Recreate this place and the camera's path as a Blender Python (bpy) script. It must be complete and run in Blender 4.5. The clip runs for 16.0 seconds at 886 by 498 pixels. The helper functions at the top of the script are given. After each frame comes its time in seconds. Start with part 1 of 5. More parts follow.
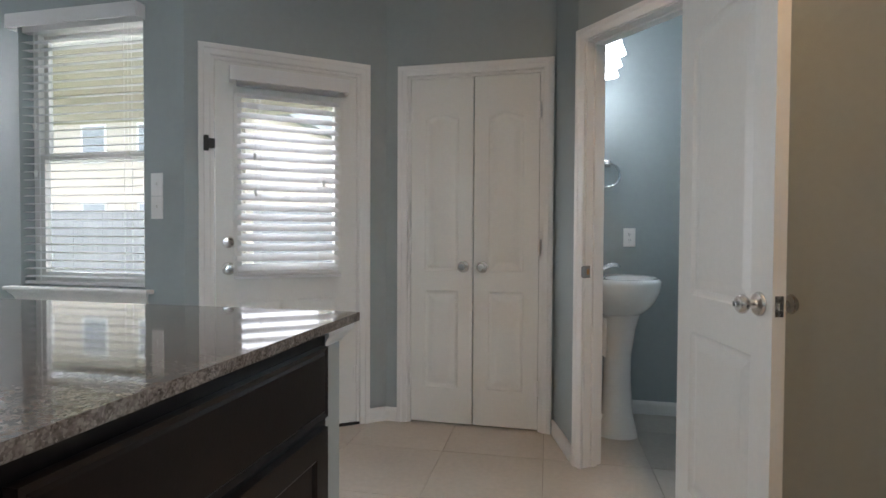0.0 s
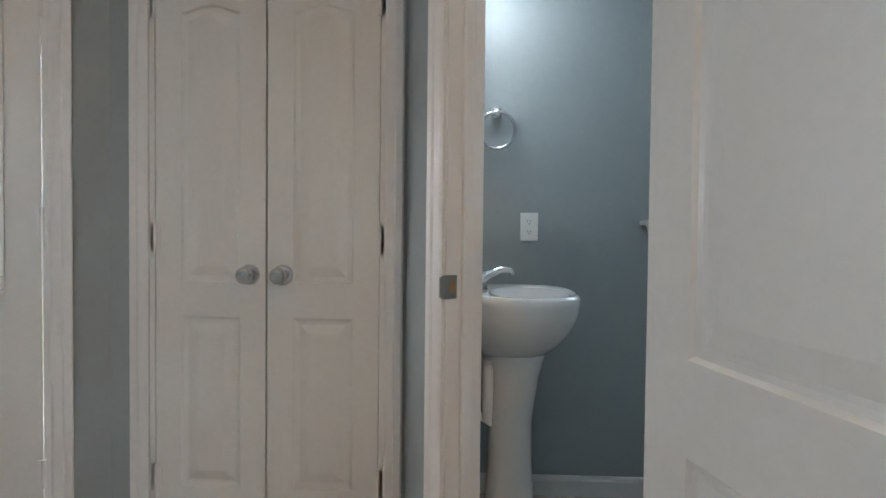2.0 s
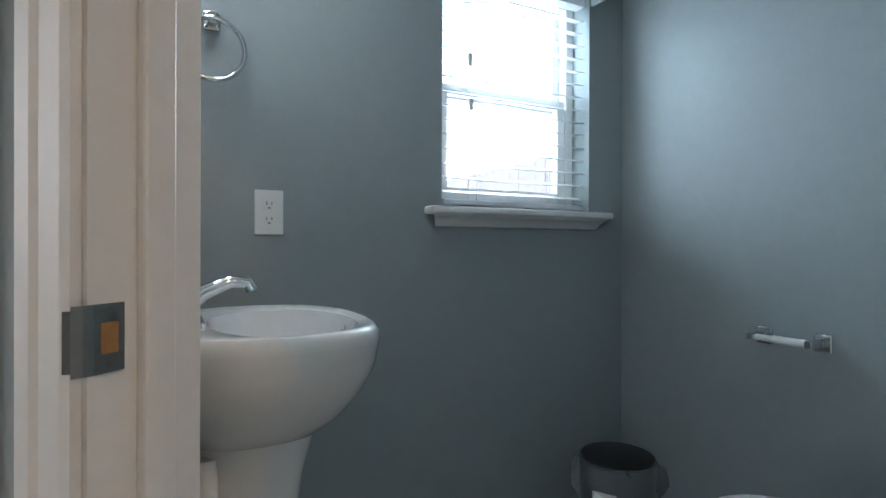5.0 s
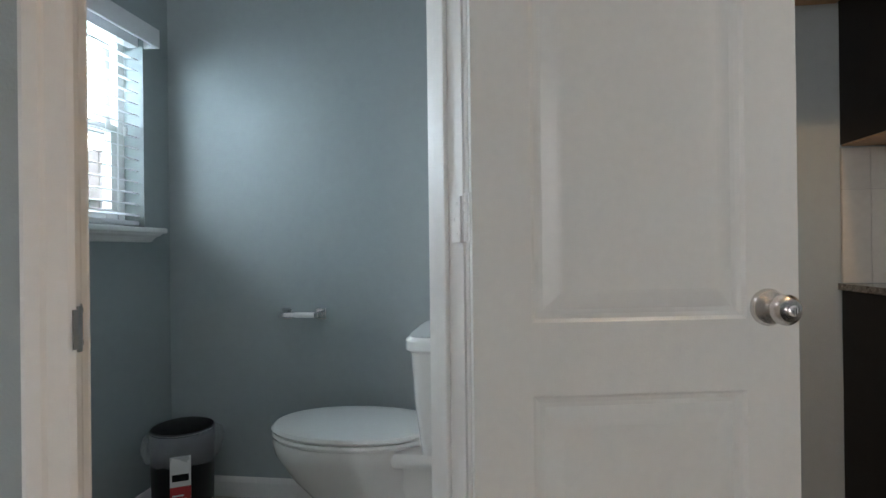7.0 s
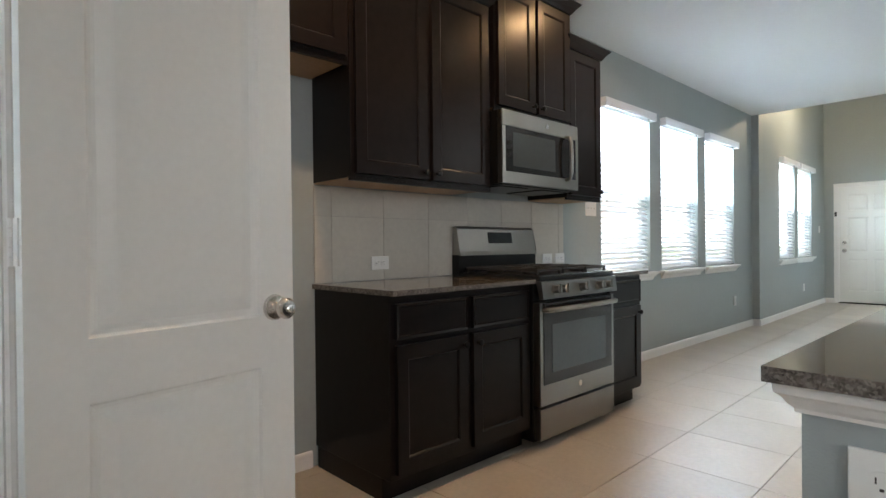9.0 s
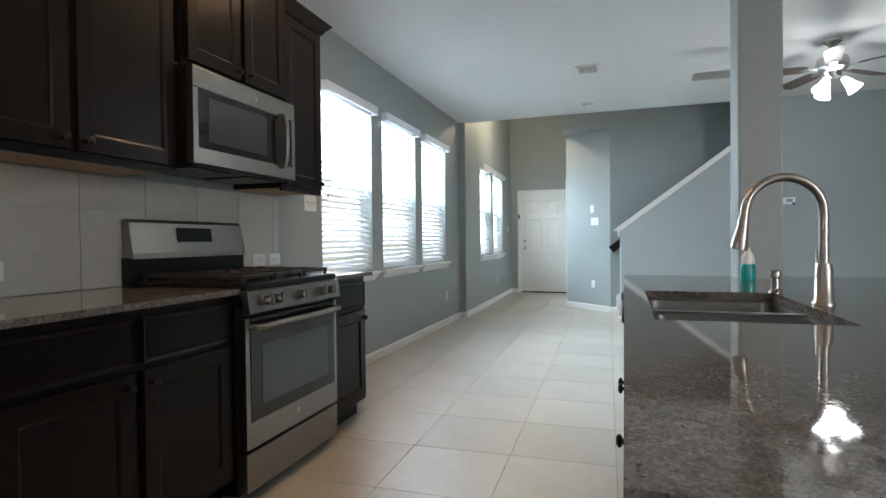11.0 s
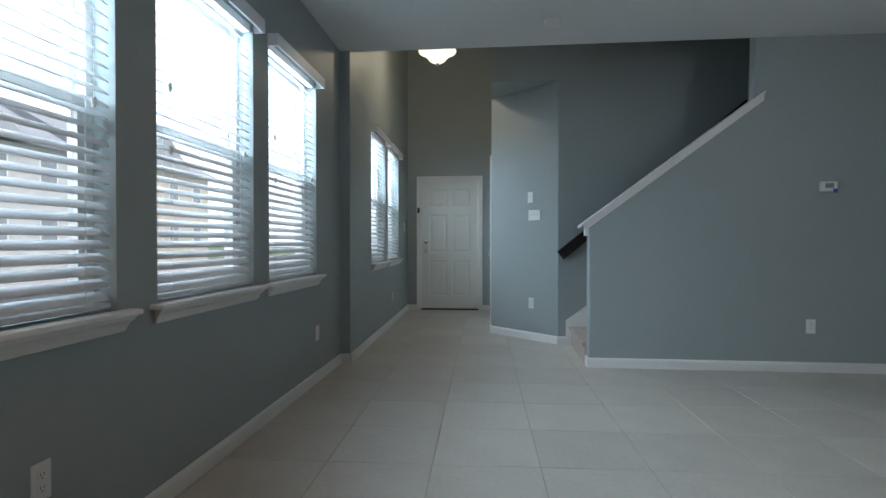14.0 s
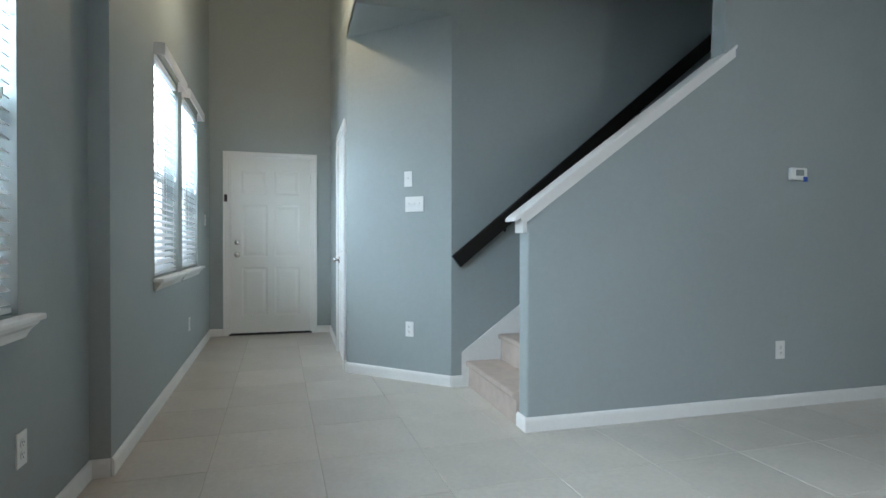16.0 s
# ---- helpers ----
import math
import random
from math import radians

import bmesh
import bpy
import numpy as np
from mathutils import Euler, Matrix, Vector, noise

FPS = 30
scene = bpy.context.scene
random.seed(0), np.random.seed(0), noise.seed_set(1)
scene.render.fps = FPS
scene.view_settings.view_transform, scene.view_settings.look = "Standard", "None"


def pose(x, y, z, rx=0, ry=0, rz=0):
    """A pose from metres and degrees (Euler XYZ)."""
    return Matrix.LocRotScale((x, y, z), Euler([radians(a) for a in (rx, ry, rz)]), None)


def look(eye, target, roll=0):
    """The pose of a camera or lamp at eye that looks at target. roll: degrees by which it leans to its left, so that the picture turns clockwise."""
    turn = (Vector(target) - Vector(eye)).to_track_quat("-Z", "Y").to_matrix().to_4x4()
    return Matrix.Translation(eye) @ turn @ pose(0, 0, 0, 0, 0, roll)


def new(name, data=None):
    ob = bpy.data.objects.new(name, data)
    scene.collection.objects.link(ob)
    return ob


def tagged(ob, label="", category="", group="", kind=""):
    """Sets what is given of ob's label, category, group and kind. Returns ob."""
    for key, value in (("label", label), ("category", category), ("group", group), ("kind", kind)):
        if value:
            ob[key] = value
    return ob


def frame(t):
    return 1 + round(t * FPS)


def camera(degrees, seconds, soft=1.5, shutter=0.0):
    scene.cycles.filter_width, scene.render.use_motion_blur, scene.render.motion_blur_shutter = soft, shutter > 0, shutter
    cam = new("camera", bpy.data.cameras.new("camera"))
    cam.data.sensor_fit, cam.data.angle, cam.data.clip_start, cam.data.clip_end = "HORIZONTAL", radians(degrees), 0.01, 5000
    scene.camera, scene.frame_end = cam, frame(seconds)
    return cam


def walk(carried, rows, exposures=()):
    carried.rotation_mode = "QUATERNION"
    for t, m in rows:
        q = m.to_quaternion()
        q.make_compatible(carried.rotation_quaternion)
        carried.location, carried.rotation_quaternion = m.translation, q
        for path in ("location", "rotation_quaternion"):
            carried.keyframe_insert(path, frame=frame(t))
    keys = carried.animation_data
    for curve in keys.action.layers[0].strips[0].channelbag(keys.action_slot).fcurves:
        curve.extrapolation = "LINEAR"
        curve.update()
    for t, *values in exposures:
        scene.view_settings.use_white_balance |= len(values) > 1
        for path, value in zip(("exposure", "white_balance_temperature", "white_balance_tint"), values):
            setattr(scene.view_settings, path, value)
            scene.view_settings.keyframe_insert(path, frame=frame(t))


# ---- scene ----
cam = camera(78.6, 16.0)
PATH = [
    (0, (0.001, 0.012, 1.105), (-0.436, 1.964, 1.06), 0.3),
    (0.5, (0.019, 0.359, 1.089), (-0.297, 2.333, 1.043), 0.4),
    (1, (0.059, 0.678, 1.081), (-0.185, 2.663, 1.039), 0.3),
    (1.5, (0.083, 1.041, 1.077), (-0.076, 3.035, 1.033), 0.4),
    (2, (0.147, 1.35, 1.066), (0.058, 3.347, 1.018), 0.6),
    (2.5, (0.201, 1.618, 1.054), (0.138, 3.616, 1.005), 0.9),
    (3, (0.238, 1.874, 1.041), (0.227, 3.873, 0.996), 0.9),
    (3.2, (0.248, 1.942, 1.02), (0.271, 3.942, 0.995), 0.6),
    (5.3, (0.092, 2.136, 1.019), (1.236, 3.776, 1.016), 0.3),
    (5.5, (0.017, 2.136, 1.017), (1.307, 3.665, 1.018), 0.3),
    (6, (-0.176, 2.091, 1.011), (1.433, 3.279, 1.024), -0.2),
    (6.5, (-0.358, 2.112, 1.025), (1.482, 2.895, 1.035), -0.5),
    (7, (-0.528, 2.108, 1.036), (1.455, 2.367, 1.04), -0.7),
    (7.5, (-0.682, 2.1, 1.049), (1.311, 1.924, 1.05), -0.7),
    (8, (-0.812, 2.142, 1.054), (1.103, 1.566, 1.05), -0.7),
    (8.5, (-0.791, 2.248, 1.082), (0.939, 1.245, 1.066), -0.4),
    (9, (-0.812, 2.282, 1.08), (0.659, 0.928, 1.069), -0.6),
    (9.5, (-0.782, 2.312, 1.086), (0.418, 0.712, 1.071), -0.7),
    (10, (-0.735, 2.269, 1.091), (0.219, 0.511, 1.072), -0.7),
    (10.2, (-0.702, 2.213, 1.094), (0.169, 0.412, 1.071), -0.7),
    (12.3, (-0.187, 0.804, 1.078), (0.258, -1.145, 1.048), -0.1),
    (12.5, (-0.122, 0.612, 1.089), (0.296, -1.344, 1.059), 0.0),
    (13, (-0.008, 0.114, 1.082), (0.347, -1.854, 1.053), 0.1),
    (13.5, (0.147, -0.371, 1.069), (0.458, -2.346, 1.043), -0.0),
    (14, (0.285, -0.84, 1.059), (0.485, -2.83, 1.036), -0.0),
    (14.5, (0.394, -1.336, 1.061), (0.491, -3.333, 1.038), 0.1),
    (15, (0.535, -1.813, 1.045), (0.439, -3.811, 1.027), 0.2),
    (15.5, (0.639, -2.296, 1.049), (0.343, -4.274, 1.031), 0.2),
    (16, (0.768, -2.737, 1.061), (0.24, -4.666, 1.04), 0.1),
]
EXPOSURE = [(0.0, 1.75, 6000, 11), (1.5, 1.62, 6000, 11), (2.4, 1.85, 5950, 10), (3.2, 1.72, 5950, 10), (6.0, 1.62, 5950, 11), (7.0, 1.68, 6200, 11), (8.0, 2.1, 6300, 11), (9.0, 1.8, 6300, 11), (10.2, 1.66, 6250, 10), (12.4, 1.0, 5950, 9), (13.0, 0.8, 5900, 9), (13.5, 0.38, 5880, 9), (14.0, 0.2, 5930, 9), (14.6, 0.28, 5930, 9), (15.5, 0.75, 6000, 9), (16.0, 1.02, 6000, 9)]
walk(cam, [(t, look(eye, target, roll)) for t, eye, target, roll in PATH], EXPOSURE)

# ---- daylight ----
world = bpy.data.worlds.new("overcast_sky")
scene.world = world
world.use_nodes = True
wn = world.node_tree.nodes
sky = wn.new("ShaderNodeTexSky")
sky.sky_type, sky.sun_disc = "NISHITA", False
sky.sun_elevation, sky.sun_rotation = radians(50), radians(256)
sky.air_density, sky.dust_density, sky.ozone_density = 1.0, 4.0, 0.5
world.node_tree.links.new(sky.outputs[0], wn["Background"].inputs[0])
wn["Background"].inputs[1].default_value = 0.15
sun_data = bpy.data.lights.new("sun", "SUN")
sun_data.energy, sun_data.angle, sun_data.color = 1.7, radians(12), (1.0, 0.96, 0.9)
sun = new("sun", sun_data)
sun.matrix_world = look((-20, -5, 25), (0, 0, 0))


def lamp_area(name, m, sx, sy, watts, colour):
    data = bpy.data.lights.new(name, "AREA")
    data.shape, data.size, data.size_y, data.energy, data.color = "RECTANGLE", sx, sy, watts, colour
    ob = new(name, data)
    ob.matrix_world = m
    return ob


def lamp_point(name, at, watts, colour, radius=0.05):
    data = bpy.data.lights.new(name, "POINT")
    data.energy, data.color, data.shadow_soft_size = watts, colour, radius
    ob = new(name, data)
    ob.location = at
    return ob


# daylight that the sky sends in through each window, and the place's own lamps
DAY = (0.70, 0.89, 1.0)
for yc in (-2.195, -3.31, -4.40):
    lamp_area("window_light", look((1.83, yc, 1.90), (0.0, yc, 1.2)), 0.84, 0.70, 26, DAY)
for yc in (-6.87, -7.92):
    lamp_area("window_light", look((1.93, yc, 1.90), (0.0, yc, 1.2)), 0.80, 0.70, 18, DAY)
lamp_area("window_light", look((1.18, 3.80, 1.60), (1.18, 2.0, 1.0)), 0.54, 0.62, 5.0, DAY)
lamp_area("window_light", look((-3.62, 2.62, 1.55), (-0.6, 1.4, 0.9)), 0.6, 1.4, 32, (1.0, 0.96, 0.93))
lamp_area("window_light", look((-1.62, 2.91, 1.40), (-1.0, 2.0, 0.9)), 0.46, 0.86, 1.2, (0.97, 0.97, 1.0))
lamp_point("foyer_pendant_bulb", (0.955, -6.88, 3.20), 15, (1.0, 0.78, 0.5), 0.08)
for yc in (3.0, 3.2, 3.4):
    lamp_point("vanity_bulb", (0.25, yc, 2.08), 0.4, (0.92, 0.97, 1.0), 0.03)
lamp_point("fan_bulb", (-2.2, -3.52, 2.26), 4, (1.0, 0.95, 0.88), 0.1)
for xc, yc, watts in ((0.75, -0.92, 4), (0.60, 1.05, 4.6)):
    lamp_area("recessed_bulb", look((xc, yc, 2.736), (xc + 0.001, yc, 0)), 0.12, 0.12, watts, (1.0, 0.60, 0.28))

# ---- materials ----
def material(name, colour, rough=0.5, metal=0.0, vary=0.06, scale=3.0, grain=60.0, bump=0.0, bump_scale=300.0, coat=0.0, spec=0.5):
    """Colour varied at two scales, with a fine relief."""
    m = bpy.data.materials.new(name)
    m.use_nodes = True
    n, l = m.node_tree.nodes, m.node_tree.links
    b = n["Principled BSDF"]
    b.inputs["Roughness"].default_value, b.inputs["Metallic"].default_value = rough, metal
    b.inputs["Coat Weight"].default_value, b.inputs["Specular IOR Level"].default_value = coat, spec
    where = n.new("ShaderNodeTexCoord")
    big, small, add = n.new("ShaderNodeTexNoise"), n.new("ShaderNodeTexNoise"), n.new("ShaderNodeMath")
    big.inputs["Scale"].default_value, small.inputs["Scale"].default_value = scale, grain
    big.inputs["Detail"].default_value, small.inputs["Detail"].default_value = 4, 3
    add.operation = "ADD"
    l.new(where.outputs["Object"], big.inputs["Vector"]), l.new(where.outputs["Object"], small.inputs["Vector"])
    l.new(big.outputs["Fac"], add.inputs[0]), l.new(small.outputs["Fac"], add.inputs[1])
    ramp = n.new("ShaderNodeValToRGB")
    ramp.color_ramp.elements[0].position, ramp.color_ramp.elements[1].position = 0.35, 0.65
    half = n.new("ShaderNodeMath")
    half.operation, half.inputs[1].default_value = "MULTIPLY", 0.5
    l.new(add.outputs[0], half.inputs[0]), l.new(half.outputs[0], ramp.inputs[0])
    ramp.color_ramp.elements[0].color = (*[c * (1 - vary) for c in colour], 1)
    ramp.color_ramp.elements[1].color = (*[min(1, c * (1 + vary)) for c in colour], 1)
    l.new(ramp.outputs[0], b.inputs["Base Color"])
    if bump:
        t, r = n.new("ShaderNodeTexNoise"), n.new("ShaderNodeBump")
        t.inputs["Scale"].default_value, t.inputs["Detail"].default_value = bump_scale, 2
        r.inputs["Strength"].default_value, r.inputs["Distance"].default_value = bump, 0.002
        l.new(where.outputs["Object"], t.inputs["Vector"])
        l.new(t.outputs["Fac"], r.inputs["Height"]), l.new(r.outputs[0], b.inputs["Normal"])
    return m


def piece_material(name, colour, rough, vary=0.08, cloud=3.0, bump=0.15, spec=0.5):
    """For separate pieces: each takes its own shade, with clouding inside it."""
    m = material(name, colour, rough, 0, vary, cloud, 40, bump, 60, 0, spec)
    n, l = m.node_tree.nodes, m.node_tree.links
    info, hsv, ran = n.new("ShaderNodeObjectInfo"), n.new("ShaderNodeHueSaturation"), n.new("ShaderNodeMapRange")
    ran.inputs[3].default_value, ran.inputs[4].default_value = 0.93, 1.06
    l.new(info.outputs["Random"], ran.inputs[0]), l.new(ran.outputs[0], hsv.inputs["Value"])
    b = n["Principled BSDF"]
    source = b.inputs["Base Color"].links[0].from_socket
    l.new(source, hsv.inputs["Color"]), l.new(hsv.outputs[0], b.inputs["Base Color"])
    return m


def granite(name):
    m = bpy.data.materials.new(name)
    m.use_nodes = True
    n, l = m.node_tree.nodes, m.node_tree.links
    b = n["Principled BSDF"]
    b.inputs["Roughness"].default_value = 0.045
    b.inputs["Specular IOR Level"].default_value = 0.6
    where, cells, cloud, mix = n.new("ShaderNodeTexCoord"), n.new("ShaderNodeTexVoronoi"), n.new("ShaderNodeTexNoise"), n.new("ShaderNodeMix")
    cells.inputs["Scale"].default_value = 280
    cloud.inputs["Scale"].default_value, cloud.inputs["Detail"].default_value = 55, 6
    l.new(where.outputs["Object"], cells.inputs["Vector"]), l.new(where.outputs["Object"], cloud.inputs["Vector"])
    ramp = n.new("ShaderNodeValToRGB")
    ramp.color_ramp.elements[0].position, ramp.color_ramp.elements[0].color = 0.1, (0.02, 0.016, 0.015, 1)
    ramp.color_ramp.elements[1].position, ramp.color_ramp.elements[1].color = 0.95, (0.27, 0.25, 0.23, 1)
    middle = ramp.color_ramp.elements.new(0.5)
    middle.color = (0.12, 0.105, 0.094, 1)
    bw = n.new("ShaderNodeRGBToBW")
    l.new(cells.outputs["Color"], bw.inputs[0]), l.new(bw.outputs[0], ramp.inputs[0])
    veil = n.new("ShaderNodeValToRGB")
    veil.color_ramp.elements[0].position, veil.color_ramp.elements[0].color = 0.38, (0.075, 0.064, 0.058, 1)
    veil.color_ramp.elements[1].position, veil.color_ramp.elements[1].color = 0.62, (0.20, 0.182, 0.165, 1)
    l.new(cloud.outputs["Fac"], veil.inputs[0])
    mix.data_type = "RGBA"
    mix.inputs[0].default_value = 0.5
    l.new(ramp.outputs[0], mix.inputs[6]), l.new(veil.outputs[0], mix.inputs[7]), l.new(mix.outputs[2], b.inputs["Base Color"])
    return m


def clear(name, tint=(1, 1, 1), rough=0.0):
    m = bpy.data.materials.new(name)
    m.use_nodes = True
    b = m.node_tree.nodes["Principled BSDF"]
    b.inputs["Base Color"].default_value = (*tint, 1)
    b.inputs["Transmission Weight"].default_value, b.inputs["Roughness"].default_value, b.inputs["IOR"].default_value = 1.0, rough, 1.45
    return m


def see_glow(m, share):
    """Lets part of the light shine through a thin white sheet."""
    n, l = m.node_tree.nodes, m.node_tree.links
    t, mix = n.new("ShaderNodeBsdfTranslucent"), n.new("ShaderNodeMixShader")
    t.inputs[0].default_value = (0.82, 0.81, 0.86, 1)
    mix.inputs[0].default_value = share
    l.new(n["Principled BSDF"].outputs[0], mix.inputs[1]), l.new(t.outputs[0], mix.inputs[2])
    l.new(mix.outputs[0], n["Material Output"].inputs[0])
    return m


def thin_film(name, tint, share):
    """A thin clear sheet: part of the light goes straight through."""
    m = bpy.data.materials.new(name)
    m.use_nodes = True
    n, l = m.node_tree.nodes, m.node_tree.links
    see, mix = n.new("ShaderNodeBsdfTransparent"), n.new("ShaderNodeMixShader")
    b = n["Principled BSDF"]
    b.inputs["Base Color"].default_value, b.inputs["Roughness"].default_value = (*tint, 1), 0.12
    mix.inputs[0].default_value = share
    l.new(see.outputs[0], mix.inputs[1]), l.new(b.outputs[0], mix.inputs[2])
    l.new(mix.outputs[0], n["Material Output"].inputs[0])
    return m


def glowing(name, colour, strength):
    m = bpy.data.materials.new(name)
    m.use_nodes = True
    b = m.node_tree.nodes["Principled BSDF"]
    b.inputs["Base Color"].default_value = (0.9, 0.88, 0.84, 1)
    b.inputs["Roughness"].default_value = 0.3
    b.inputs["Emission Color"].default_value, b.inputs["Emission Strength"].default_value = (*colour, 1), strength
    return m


M_WALL = material("grey_wall_paint", (0.325, 0.361, 0.362), 0.55, 0, 0.03, 1.5, 30, 0.35, 220)
M_CEIL = material("white_ceiling_paint", (0.74, 0.75, 0.75), 0.8, 0, 0.02, 1.2, 40, 0.4, 160)
M_TRIM = material("white_trim_paint", (0.76, 0.75, 0.73), 0.35, 0, 0.025, 2, 50, 0.05, 300)
M_DOOR = material("white_door_paint", (0.73, 0.725, 0.695), 0.32, 0, 0.025, 2, 50, 0.08, 240)
M_TILE = piece_material("beige_floor_tile", (0.53, 0.485, 0.43), 0.38, 0.07, 4.0, 0.06)
M_GROUT = material("floor_grout", (0.40, 0.36, 0.31), 0.9, 0, 0.1, 8, 120)
M_SPLASH = piece_material("cream_wall_tile", (0.50, 0.475, 0.42), 0.3, 0.05, 5.0, 0.05)
M_SPLASH_GROUT = material("wall_tile_grout", (0.42, 0.40, 0.36), 0.9)
M_ESPRESSO = material("espresso_stained_wood", (0.0078, 0.0056, 0.0052), 0.3, 0, 0.35, 2, 25, 0.08, 120, 0.0, 0.18)
M_CABUNDER = material("cabinet_underside_maple", (0.42, 0.27, 0.15), 0.5, 0, 0.1, 3, 40)
M_GRANITE = granite("speckled_brown_granite")
M_STEEL = material("brushed_stainless_steel", (0.27, 0.26, 0.245), 0.32, 1.0, 0.06, 6, 200)
M_NICKEL = material("satin_nickel", (0.62, 0.60, 0.58), 0.25, 1.0, 0.04, 8, 80)
M_BRUSHED = material("brushed_faucet_nickel", (0.40, 0.365, 0.33), 0.34, 1.0, 0.06, 10, 220)
M_CHROME = material("polished_chrome", (0.72, 0.74, 0.76), 0.07, 1.0, 0.02, 8, 80)
M_BLACKGLASS = material("black_glass", (0.012, 0.012, 0.014), 0.06, 0, 0.05, 4, 40)
M_BLACK = material("black_enamel", (0.008, 0.008, 0.008), 0.35, 0, 0.1, 6, 80, 0, 300, 0, 0.22)
M_IRON = material("cast_iron", (0.02, 0.02, 0.02), 0.6, 0, 0.15, 20, 200, 0.3, 400)
M_PORCELAIN = material("white_porcelain", (0.80, 0.80, 0.78), 0.08, 0, 0.015, 3, 40, 0, 300, 0.3)
M_PLASTIC = material("white_plastic", (0.78, 0.78, 0.76), 0.35, 0, 0.02, 6, 60)
M_SLAT = see_glow(material("white_blind_slat", (0.78, 0.78, 0.77), 0.4, 0, 0.03, 4, 60), 0.22)
M_CARPET = material("beige_carpet", (0.46, 0.38, 0.33), 0.95, 0, 0.12, 12, 160, 1.0, 260)
M_RAIL = material("black_brown_handrail", (0.012, 0.009, 0.008), 0.22, 0, 0.3, 3, 40, 0, 100, 0.3)
M_VENT = material("vent_shadow_grey", (0.30, 0.30, 0.30), 0.8)
M_DARK = material("dark_fill", (0.02, 0.02, 0.02), 0.8)
M_SLOT = material("outlet_slot", (0.03, 0.03, 0.03), 0.6)
M_MIRROR = material("mirror_silver", (0.9, 0.92, 0.92), 0.01, 1.0, 0.0, 1, 1)
M_GLASS = thin_film("window_glass", (0.9, 0.95, 0.95), 0.06)
M_BAG = thin_film("clear_plastic_bag", (0.66, 0.68, 0.71), 0.27)
M_BIN = material("black_bin_plastic", (0.009, 0.008, 0.008), 0.42, 0, 0.1, 4, 60, 0, 300, 0, 0.25)
M_LABEL = material("white_paper_label", (0.75, 0.74, 0.73), 0.6, 0, 0.03, 10, 60)
M_RED = material("red_label_print", (0.45, 0.03, 0.03), 0.5)
M_LATCHWOOD = material("bare_pine", (0.36, 0.19, 0.07), 0.7, 0, 0.15, 20, 90)
M_TEAL = material("teal_soap", (0.02, 0.30, 0.28), 0.25)
M_SHADE_WARM = glowing("warm_glass_shade", (1.0, 0.83, 0.6), 1.2)
M_SHADE_COOL = glowing("cool_glass_shade", (0.9, 0.96, 1.0), 2.0)
M_HAZE = glowing("glowing_haze_backdrop", (0.93, 0.97, 1.0), 0.85)
M_FANBLADE = material("dark_walnut_blade", (0.05, 0.035, 0.028), 0.4, 0, 0.25, 4, 40)
M_GRASS = material("lawn", (0.10, 0.14, 0.05), 0.95, 0, 0.3, 1, 12)
M_ROAD = material("pale_concrete", (0.42, 0.41, 0.39), 0.9, 0, 0.08, 1, 10)
M_FENCE = piece_material("weathered_cedar", (0.25, 0.25, 0.265), 0.85, 0.2, 6, 0.3)
M_STUCCO = material("tan_stucco", (0.48, 0.43, 0.37), 0.9, 0, 0.05, 2, 20)
M_BRICKTAN = material("grey_house_siding", (0.5, 0.5, 0.5), 0.85, 0, 0.08, 2, 20)
M_ROOF = material("grey_shingle_roof", (0.33, 0.345, 0.37), 0.9, 0, 0.15, 3, 15)
M_HOUSEGLASS = material("far_window_glass", (0.22, 0.24, 0.26), 0.1)
M_CREAM = material("cream_patio_wood", (0.58, 0.53, 0.45), 0.8, 0, 0.06, 3, 30)
M_THERMO = material("thermostat_screen", (0.25, 0.28, 0.27), 0.3)
M_BLUE = material("blue_protective_film", (0.04, 0.10, 0.45), 0.3)
M_SCREEN = material("oven_window", (0.05, 0.06, 0.065), 0.05, 0, 0.05, 4, 40)


# ---- building helpers ----
def part(name, bm, mat, parent=None, label="", smooth=False):
    """One bmesh as one mesh object, under a thing or a part."""
    mesh = bpy.data.meshes.new(name)
    bmesh.ops.recalc_face_normals(bm, faces=bm.faces[:])
    if smooth:
        for f in bm.faces:
            f.smooth = True
        for e in bm.edges:
            if len(e.link_faces) == 2 and e.calc_face_angle(0) > 0.7:
                e.smooth = False
    bm.to_mesh(mesh)
    bm.free()
    mesh.materials.append(mat)
    ob = new(name, mesh)
    if parent is not None:
        ob.parent = parent
    if label:
        ob["label"] = label
    return ob


def thing(name, m, label, category, group="", kind=""):
    ob = new(name)
    ob.empty_display_size = 0.1
    ob.matrix_basis = m
    return tagged(ob, label, category, group, kind)


def box(bm, x0, y0, z0, x1, y1, z1, bevel=0.0):
    r = bmesh.ops.create_cube(bm, size=1.0, matrix=Matrix.Translation(((x0 + x1) / 2, (y0 + y1) / 2, (z0 + z1) / 2)) @ Matrix.Diagonal((abs(x1 - x0), abs(y1 - y0), abs(z1 - z0), 1)))
    if bevel:
        edges = list({e for v in r["verts"] for e in v.link_edges})
        bmesh.ops.bevel(bm, geom=edges, offset=bevel, segments=2, affect="EDGES", profile=0.5)
    return bm


def boxes(*dims, bevel=0.0):
    bm = bmesh.new()
    for d in dims:
        box(bm, *d, bevel=bevel)
    return bm


